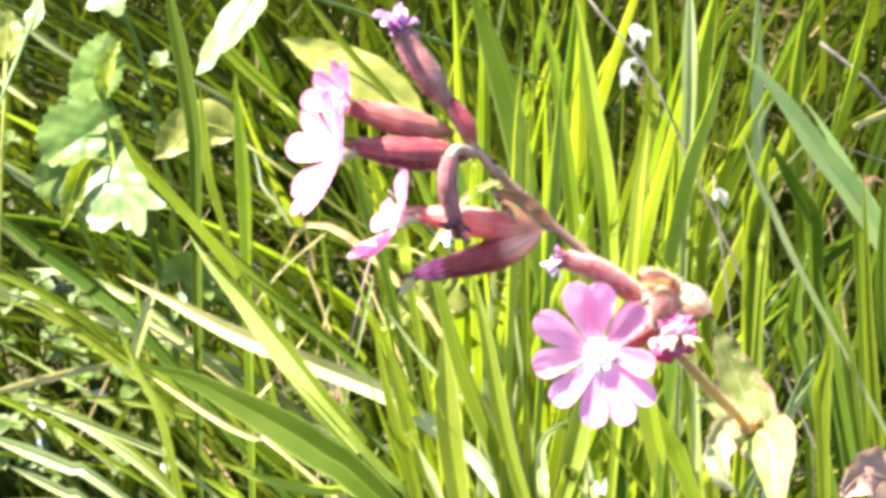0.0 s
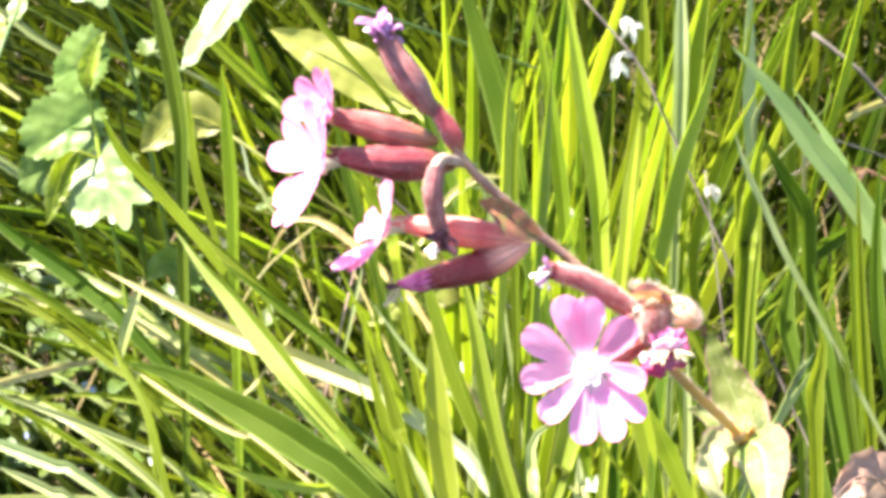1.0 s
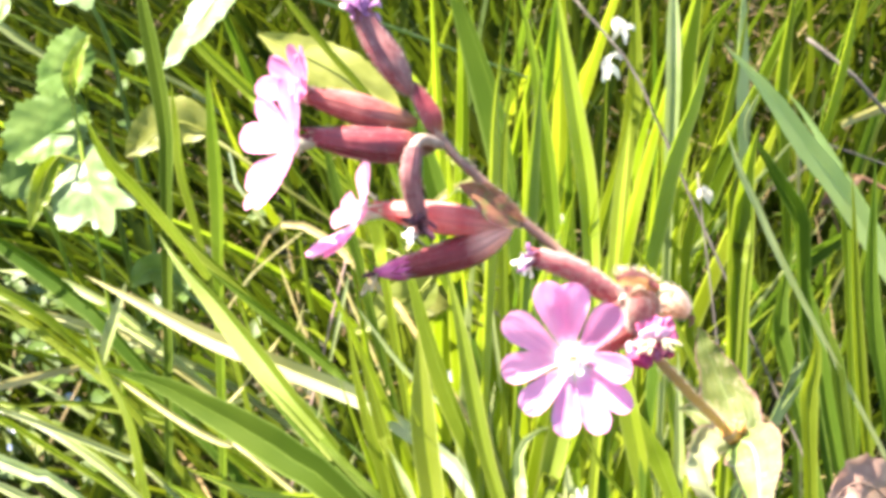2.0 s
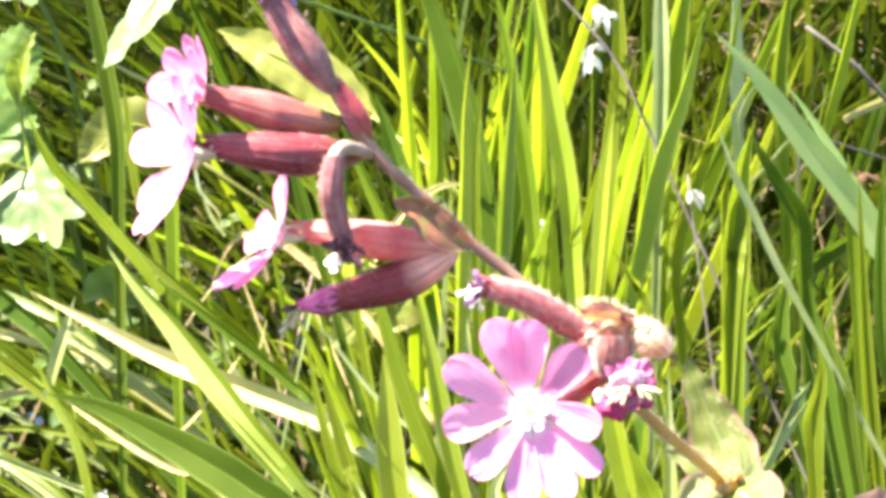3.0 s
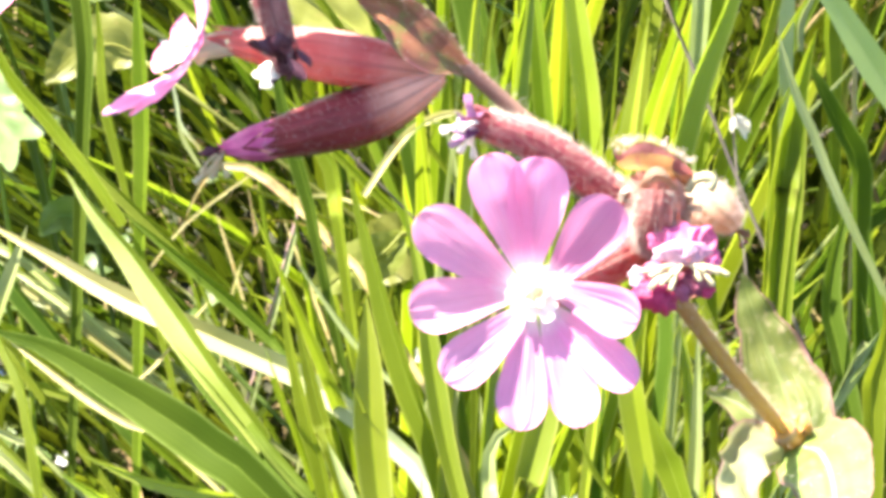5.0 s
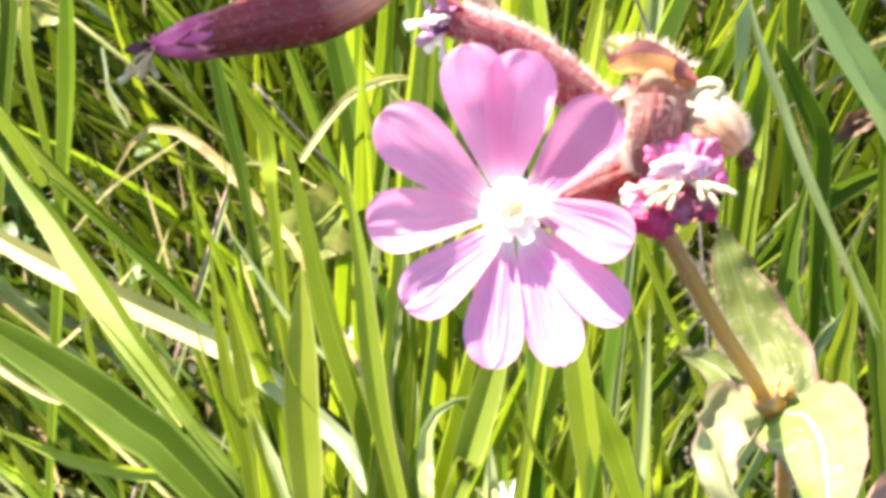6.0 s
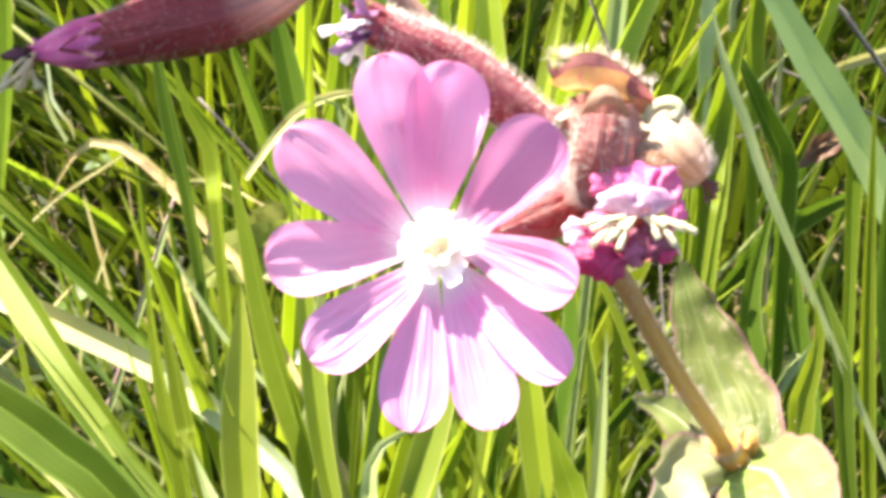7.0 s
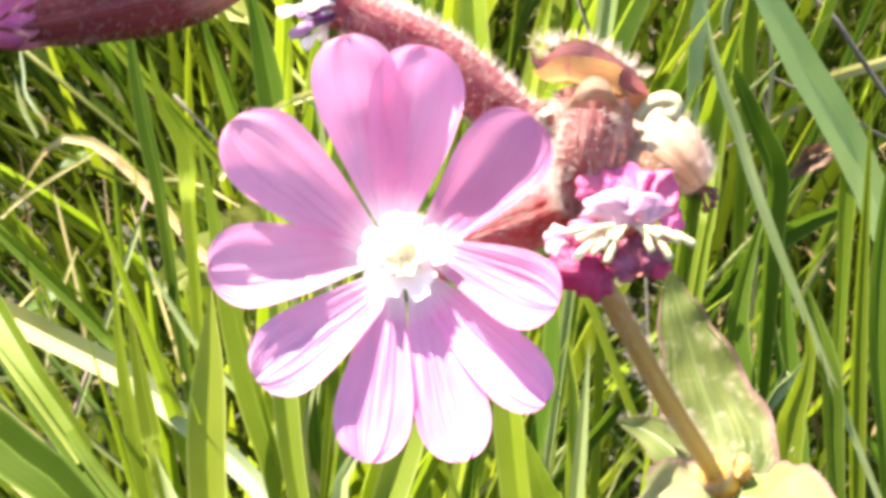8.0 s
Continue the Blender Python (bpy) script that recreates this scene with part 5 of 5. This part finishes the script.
    flower(centre, FX, FY, FZ, [
        ((-0.6, 1.6), ((-3.5, 13.4, 5.5, 4.2), (1.5, 12.8, 6.0, 3.8))),
        ((1.5, 0.5), ((8.2, 8.3, 5.6, 4.6), (9.6, -3.1, 4.7, 4.2))),
        ((1.0, -1.4), ((9.0, -9.4, 4.4, 1.7), (3.9, -13.0, 4.7, 1.3))),
        ((-0.7, -1.5), ((-2.2, -13.1, 4.9, 1.3), (-9.0, -7.8, 5.0, 2.6))),
        ((-1.6, 0.2), ((-11.9, -0.9, 5.4, 3.4), (-10.4, 8.1, 5.6, 4.0))),
    ], plant, corona=2.5, seed=1.0, label="fully open pink flower with a white throat")
    calyx([(0.0422, 0.2254, 0.4285), (0.0383, 0.2203, 0.4281), (0.0335, 0.2147, 0.4289), (0.0292, 0.2104, 0.4298)], 2.4, plant, CALYX_PALE, "hairy red calyx of the open flower", hair=3000, hair_mm=0.8, teeth=False, neck=0.8)

    # spent flower heads beside it
    def at(x, y, z):
        return Vector(centre) + (FX * x + FY * y + FZ * z) * 0.001

    calyx([(0.0416, 0.2254, 0.4285), (0.0355, 0.2256, 0.4322), (0.0293, 0.2265, 0.4363), (0.0230, 0.2265, 0.4388)], 1.95, plant, CALYX_PALE, "hairy dull crimson calyx of a withered flower", hair=3200, hair_mm=1.0, neck=0.75)
    stamen_tuft((0.0226, 0.2260, 0.4389), FX * -0.8 - FY * 0.2, 11, 3.0, plant, 4, PETAL_WHITE, "shrivelled whitish flower remains", 0.55, 0.2)
    crumple((0.0223, 0.2257, 0.4385), 2.6, 6, PETAL_DRY, plant, "withered_bloom", "dry purple petal remains", 5, FX * -1 - FY * 0.3)
    calyx([at(11.9, 3.6, -6.0), at(11.8, 5.8, -1.8), at(12.0, 7.6, -0.4), at(12.2, 9.0, -0.4)], 1.8, plant, CALYX_PINK, "swollen hairy calyx of a spent flower", hair=1700, hair_mm=1.1, neck=0.8, belly=0.6, seed=21, teeth=False, foot=0.6)
    calyx([at(12.6, 3.6, -8.5), at(12.4, 6.2, -5.2), at(12.4, 8.6, -3.4), at(12.4, 10.6, -2.6)], 2.7, plant, CALYX_PINK, "pale swollen calyx of a dry flower", hair=2400, hair_mm=1.1, neck=0.85, belly=0.6, seed=27, teeth=False, foot=0.5)
    # dry hood: an orange inside under a pink hairy outside
    hood = [(0.0360, 0.2195, 0.4393), (0.0368, 0.2185, 0.4396), (0.0381, 0.2179, 0.4404), (0.0398, 0.2173, 0.4404), (0.0415, 0.2168, 0.4397), (0.0430, 0.2167, 0.4387)]
    shell = lambda v: 0.0030 * math.sin(0.35 + 2.4 * v)
    bm = bmesh.new()
    ribbon(bm, hood, shell, n=24, across=8, fold=-0.5, crinkle=0.0006, face=FZ * 0.55 - FY * 0.8)
    inside = part("calyx_lobe", bm, CALYX_ORANGE, plant, "papery orange inside of a dry calyx")
    bm = bmesh.new()
    c = ribbon(bm, [Vector(q) + FY * 0.0005 - FZ * 0.0003 for q in hood], lambda v: shell(v) * 1.1, n=24, across=8, fold=-0.6, crinkle=0.0007, face=FZ * 0.5 - FY * 0.8, seed=3.0)
    lobe = part("calyx_lobe", bm, CALYX_PINK, plant, "hairy pinkish brown hood of a dry calyx")
    bm = bmesh.new()
    hairs(bm, [q + FY * 0.0011 for q in c], 0.0004, 480, 0.0011, random.Random(23))
    part("downy_coat", bm, HAIR, lobe)
    bm = bmesh.new()
    tube(bm, [(0.0362, 0.2195, 0.4393), (0.0358, 0.2198, 0.4397), (0.0355, 0.2203, 0.4404)], lambda v: 0.00024 * (1 - 0.8 * v), n=8, sides=6)
    part("calyx_tip", bm, DARK_TIP, plant, "dark dry calyx tip")
    bm = bmesh.new()
    ribbon(bm, [at(10.2, 9.3, -0.5), at(11.4, 10.3, 0.0), at(13.0, 10.3, 0.1), at(14.4, 9.2, -0.4)], lambda v: 0.0013 * math.sin(0.3 + 2.5 * v), n=24, across=8, fold=-0.6, crinkle=0.0011, face=FZ + FY * 0.5)
    part("calyx_lobe", bm, CALYX_PEACH, plant, "pale peach calyx lobe")
    crumple((0.0431, 0.2174, 0.4362), 2.2, 6, CALYX_PEACH, plant, "calyx_lobe", "pale calyx lobes", 53, FZ * 0.7, 0.6)
    for q in (((0.0427, 0.2162, 0.4380), (0.0432, 0.2164, 0.4391), (0.0442, 0.2162, 0.4398), (0.0449, 0.2160, 0.4395), (0.0445, 0.2156, 0.4387)),):
        bm = bmesh.new()
        tube(bm, q, lambda v: 0.00042 + 0.0002 * v, n=14, sides=8)
        part("style", bm, CREAM, plant, "curled cream style")
    crumple((0.0374, 0.2178, 0.4360), 2.0, 8, CALYX_PINK, plant, "withered_bloom", "brown shrivelled remains", 15, FZ + FY * 0.4)
    crumple((0.0368, 0.2171, 0.4367), 1.4, 5, HUSK, plant, "withered_bloom", "pale shrivelled remains", 18, FZ + FY * 0.2)
    calyx([(0.0440, 0.2250, 0.4300), (0.0456, 0.2226, 0.4328), (0.0471, 0.2207, 0.4327), (0.0489, 0.2198, 0.4314)], 2.45, plant, CALYX_PEACH, "small hairy peach-coloured drooping bud", hair=1200, neck=0.35, belly=0.6, hair_mm=1.2, teeth=False, seed=22, foot=0.6)
    stamen_tuft((0.0489, 0.2198, 0.4314), FX - FY * 0.8, 5, 1.6, plant, 19, BRACT, "brown tips of a bud", 0.4, 0.12)
    calyx([(0.0424, 0.2238, 0.4280), (0.0426, 0.2176, 0.4296), (0.0423, 0.2108, 0.4321)], 2.0, plant, CALYX_PALE, "red calyx of a fading flower", hair=240, neck=0.95, seed=24)

    # fading flower: a crumpled pink dome above, crimson and purple petals folded down below it
    def crumpled(mid, half, depth, folds, material, label, seed, lean=0.0):
        """A shrunken petal: a small dome thrown into folds, with a ragged rim."""
        bm = bmesh.new()
        uv = bm.loops.layers.uv.verify()
        rings, seg = 12, 34
        hub = bm.verts.new(at(mid[0], mid[1], mid[2] + depth))
        grid, flat = [], {hub: (0.5, 0.0)}
        for i in range(1, rings + 1):
            row = []
            for k in range(seg):
                a = 2 * math.pi * k / seg
                rim = 1 + 0.16 * noise.noise((math.cos(a) * 2.2 + seed, math.sin(a) * 2.2, 0.3)) + 0.08 * math.sin(7 * a + seed)
                r = i / rings * rim
                x, y = half[0] * r * math.cos(a), half[1] * r * math.sin(a)
                ridge = 1 - 2 * abs(noise.noise((x * 0.62 + seed, y * 0.62, seed * 0.37)))
                fine = noise.noise((x * 1.9, y * 1.9 + seed, 4.0))
                z = depth * math.sqrt(max(1 - (i / rings) ** 2 * 0.96, 0)) + folds * (ridge - 0.4) + 0.3 * folds * fine + lean * y
                row.append(bm.verts.new(at(mid[0] + x + 0.3 * folds * fine, mid[1] + y + 0.4 * folds * ridge * math.sin(a), mid[2] + z)))
                flat[row[-1]] = (k / seg, i / rings)
            grid.append(row)
        for k in range(seg):
            k2 = (k + 1) % seg
            made = [bm.faces.new((hub, grid[0][k], grid[0][k2]))]
            made += [bm.faces.new((grid[i][k], grid[i + 1][k], grid[i + 1][k2], grid[i][k2])) for i in range(rings - 1)]
            for face in made:
                for loop in face.loops:
                    loop[uv].uv = flat[loop.vert]
        part("withered_petal", bm, material, plant, label)

    crumpled((12.6, 4.2, -0.4), (1.5, 1.2), 0.9, 0.55, PETAL_FADED, "shrivelled bright pink petal", 1.3)
    crumpled((14.4, 4.4, -0.3), (1.8, 1.3), 1.0, 0.65, PETAL_FADED, "shrivelled bright pink petal", 3.9)
    crumpled((16.2, 3.9, -0.5), (1.6, 1.4), 0.9, 0.6, PETAL_FADED, "shrivelled bright pink petal", 6.1)
    # Pale band: the sunlit lip of the dome, put into the petal colour.
    crumpled((14.2, 2.9, 0.2), (2.9, 1.0), 0.8, 0.6, PETAL_SUNLIT, "shrivelled pink petal, sunlight put into its pale colour", 8.7, 0.25)
    crumpled((17.2, 2.0, -0.6), (0.9, 1.0), 0.6, 0.5, PETAL_FADED, "shrivelled bright pink petal", 2.2)
    crumpled((11.1, -0.9, -0.8), (1.8, 1.5), 1.3, 0.35, PETAL_MAGENTA, "shrivelled crimson petal", 4.4)
    crumpled((12.3, -1.7, -0.7), (1.4, 1.3), 1.0, 0.35, PETAL_MAGENTA, "shrivelled crimson petal", 5.8)
    crumpled((9.9, 0.8, -0.8), (0.8, 1.0), 0.5, 0.4, PETAL_SUNLIT, "shrivelled pink petal, sunlight put into its pale colour", 7.5)
    crumpled((11.6, 1.3, -0.5), (1.1, 0.9), 0.5, 0.4, PETAL_FADED, "shrivelled bright pink petal", 9.2)
    crumpled((15.3, 0.0, -0.9), (1.7, 1.4), 0.9, 0.6, PETAL_PURPLE, "dry purple petal", 3.1)
    crumpled((14.2, -0.8, -0.7), (0.9, 0.9), 0.6, 0.4, PETAL_PURPLE, "dry purple petal", 8.1)
    crumpled((16.4, -0.7, -1.0), (0.9, 0.8), 0.6, 0.4, PETAL_MAGENTA, "shrivelled crimson petal", 1.9)
    for x, y in ((10.9, -0.3), (12.0, 0.0), (12.5, 0.4), (12.9, -0.5), (11.0, 1.0), (11.6, 1.5), (10.4, 1.4), (13.4, 0.9), (15.8, 0.2), (16.3, 1.1), (17.0, -0.3), (17.6, 0.8), (18.5, 0.6)):
        bm = bmesh.new()
        tube(bm, [at(14.6, 2.0, -0.2), at(14.6 + (x - 14.6) * 0.55, 1.9 + (y - 1.9) * 0.3, 1.0), at(x, y, 1.1)], lambda v: 0.00016 + 0.00011 * (v > 0.7), n=12, sides=7)
        part("stamen", bm, CREAM, plant, "cream stamen sticking out of a fading flower")

    # bracts on the stem
    leaf([(0.0208, 0.2328, 0.4416), (0.0166, 0.2321, 0.4450), (0.0131, 0.2338, 0.4475), (0.0093, 0.2355, 0.4482)], 5.6, "reddish brown pointed bract", 0.6, 0.45, material=BRACT, name="bract", crinkle=0.0002)
    leaf([(0.0060, 0.2379, 0.4560), (0.0045, 0.2379, 0.4603), (0.0028, 0.2399, 0.4632), (0.0015, 0.2425, 0.4651)], 3.6, "dark red narrow bract", 0.6, 0.45, material=CALYX_DARK, name="bract", crinkle=0.0002)

    # upper flowers
    calyx([(0.0008, 0.2421, 0.4628), (-0.0025, 0.2442, 0.4676), (-0.0055, 0.2468, 0.4712), (-0.0072, 0.2485, 0.4737)], 2.6, plant, CALYX_WORN, "dark maroon calyx of a withered flower", hair=1300, neck=0.75)
    crumple((-0.0074, 0.2483, 0.4740), 4.4, 14, PETAL_DRY, plant, "withered_bloom", "shrivelled purple and white petals", 21, FY + FX * -0.2, 0.7)
    stamen_tuft((-0.0078, 0.2482, 0.4750), FY, 5, 2.6, plant, 22, PETAL_WHITE, "white styles", 0.3, 0.2)
    calyx([(0.0018, 0.2392, 0.4587), (-0.0040, 0.2381, 0.4606), (-0.0109, 0.2384, 0.4627), (-0.0166, 0.2384, 0.4645)], 2.6, plant, CALYX, "glossy dark red calyx with pale hairs", hair=1300, neck=0.5)
    calyx([(0.0052, 0.2373, 0.4552), (-0.0020, 0.2343, 0.4569), (-0.0099, 0.2339, 0.4580), (-0.0158, 0.2343, 0.4587)], 3.0, plant, CALYX_DARK, "dark maroon calyx of an open flower", hair=1300, neck=0.45)
    def turned(sz, sy):
        sz = sz.normalized()
        sy = (sy - sz * sy.dot(sz)).normalized()
        return sy.cross(sz), sy, sz
    sx, sy, sz = turned(FX * -0.84 + FY * 0.30 + FZ * 0.47, FY * 0.98 + FX * 0.14)
    ring = [((1.5 * math.cos(a), 1.5 * math.sin(a)), ((r * math.cos(a - 0.29), r * math.sin(a - 0.29), 5.4, up), (r * math.cos(a + 0.29), r * math.sin(a + 0.29), 5.4, up + 0.8))) for a, r, up in ((2 * math.pi * (k + 0.2) / 5, (12.0, 11.4, 12.4, 12.9, 12.2)[k], (4.2, 3.2, 5.2, 3.6, 4.6)[k]) for k in range(5))]
    flower((-0.0193, 0.2333, 0.4572), sx, sy, sz, ring, plant, seed=2.0, label="open flower seen from its side, white in the sun")
    def neck(a, b):
        bm = bmesh.new()
        tube(bm, [a, b], 0.0014, n=6, sides=12)
        part("petal_claw", bm, NECK, plant, "pale bundle of petal claws")
    neck((-0.0150, 0.2344, 0.4585), (-0.0195, 0.2333, 0.4572))
    neck((-0.0158, 0.2385, 0.4643), (-0.0179, 0.2401, 0.4635))
    neck((-0.0037, 0.2380, 0.4413), (-0.0088, 0.2384, 0.4400))
    small = [(p, tuple((x * 0.72, y * 0.72, w * 0.8, z) for x, y, w, z in q)) for p, q in ring[:3]]
    flower((-0.0177, 0.2401, 0.4635), sx, sy, sz, small, plant, seed=3.0, label="pink flower seen from its side behind another")
    # lower pair and the hooked bud
    calyx([(0.0188, 0.2329, 0.4410), (0.0101, 0.2344, 0.4413), (0.0019, 0.2367, 0.4412), (-0.0043, 0.2380, 0.4413)], 2.7, plant, CALYX_RED, "bright red hairy calyx", hair=1300, neck=0.5)
    sx, sy, sz = turned(FX * -0.76 + FY * 0.40 + FZ * 0.50, FY * 0.95 + FX * 0.3)
    ring2 = [((0.0, 1.4), ((-2.2, 9.0, 4.8, 1.8), (2.2, 9.6, 4.8, 3.2))), ((1.4, 0.3), ((4.6, 1.6, 3.6, 1.2), (4.6, -2.0, 3.6, 1.8))),
             ((0.2, -1.4), ((2.6, -9.4, 5.4, 4.4), (-1.8, -10.4, 5.4, 6.0))), ((-1.4, 0.0), ((-5.6, 2.2, 4.0, 1.6), (-5.6, -2.6, 4.0, 2.4)))]
    flower((-0.0085, 0.2384, 0.4400), sx, sy, sz, ring2, plant, seed=4.0, label="pink flower seen from its side")
    stamen_tuft((-0.0085, 0.2384, 0.4400), sz, 3, 3.4, plant, 61, PETAL_WHITE, "white styles", 0.35, 0.22)
    calyx([(0.0185, 0.2324, 0.4411), (0.0122, 0.2316, 0.4374), (0.0055, 0.2321, 0.4345), (0.0000, 0.2331, 0.4320)], 2.9, plant, CALYX_TWO, "dark purple calyx of a closed flower", hair=1200, neck=0.66)
    calyx([(0.0020, 0.2326, 0.4331), (-0.0015, 0.2335, 0.4314), (-0.0042, 0.2344, 0.4302), (-0.0062, 0.2349, 0.4294)], 2.05, plant, PETAL_ROLLED, "rolled magenta petals", hair=0, neck=0.16, teeth=False, foot=0.8, belly=0.3)
    crumple((-0.0042, 0.2344, 0.4302), 1.6, 4, PETAL_ROLLED, plant, "withered_bloom", "magenta petal tips", 31, FX * -1 - FY * 0.1, 0.25)
    crumple((-0.0055, 0.2344, 0.4300), 1.6, 5, DARK_TIP, plant, "withered_bloom", "dark anthers", 34, FX * -0.6 - FY * 0.8, 0.4)
    stamen_tuft((-0.0053, 0.2339, 0.4301), FX * -0.6 - FY * 0.7, 7, 3.2, plant, 32, CREAM, "drying cream stamens", 0.5, 0.18)
    bm = bmesh.new()
    hook = [(0.0060, 0.2361, 0.4559), (0.0043, 0.2339, 0.4581), (0.0027, 0.2323, 0.4593), (0.0016, 0.2308, 0.4589), (0.0013, 0.2297, 0.4574)]
    tube(bm, hook, lambda v: 0.0008 + 0.0004 * v, n=18, sides=12)
    part("flower_stalk", bm, PALE_STALK, plant, "pale hooked flower stalk")
    calyx([(0.0015, 0.2307, 0.4588), (0.0009, 0.2284, 0.4554), (0.0012, 0.2275, 0.4519), (0.0019, 0.2270, 0.4490), (0.0024, 0.2266, 0.4472)], 1.7, plant, CALYX_WORN, "drooping reddish brown calyx, worn pale", hair=1200, neck=0.8, foot=0.75, belly=0.4, seed=33)
    crumple((0.0024, 0.2266, 0.4470), 2.9, 12, DARK_TIP, plant, "withered_bloom", "dark dried petals", 41, -FY + FX * 0.3, 0.6)
    stamen_tuft((0.0011, 0.2260, 0.4452), -FY - FX * 0.3, 4, 1.8, plant, 42, PETAL_WHITE, "white styles", 0.4, 0.3)
    for ob in plant.children:
        ob.matrix_parent_inverse = off
    return plant


campion()
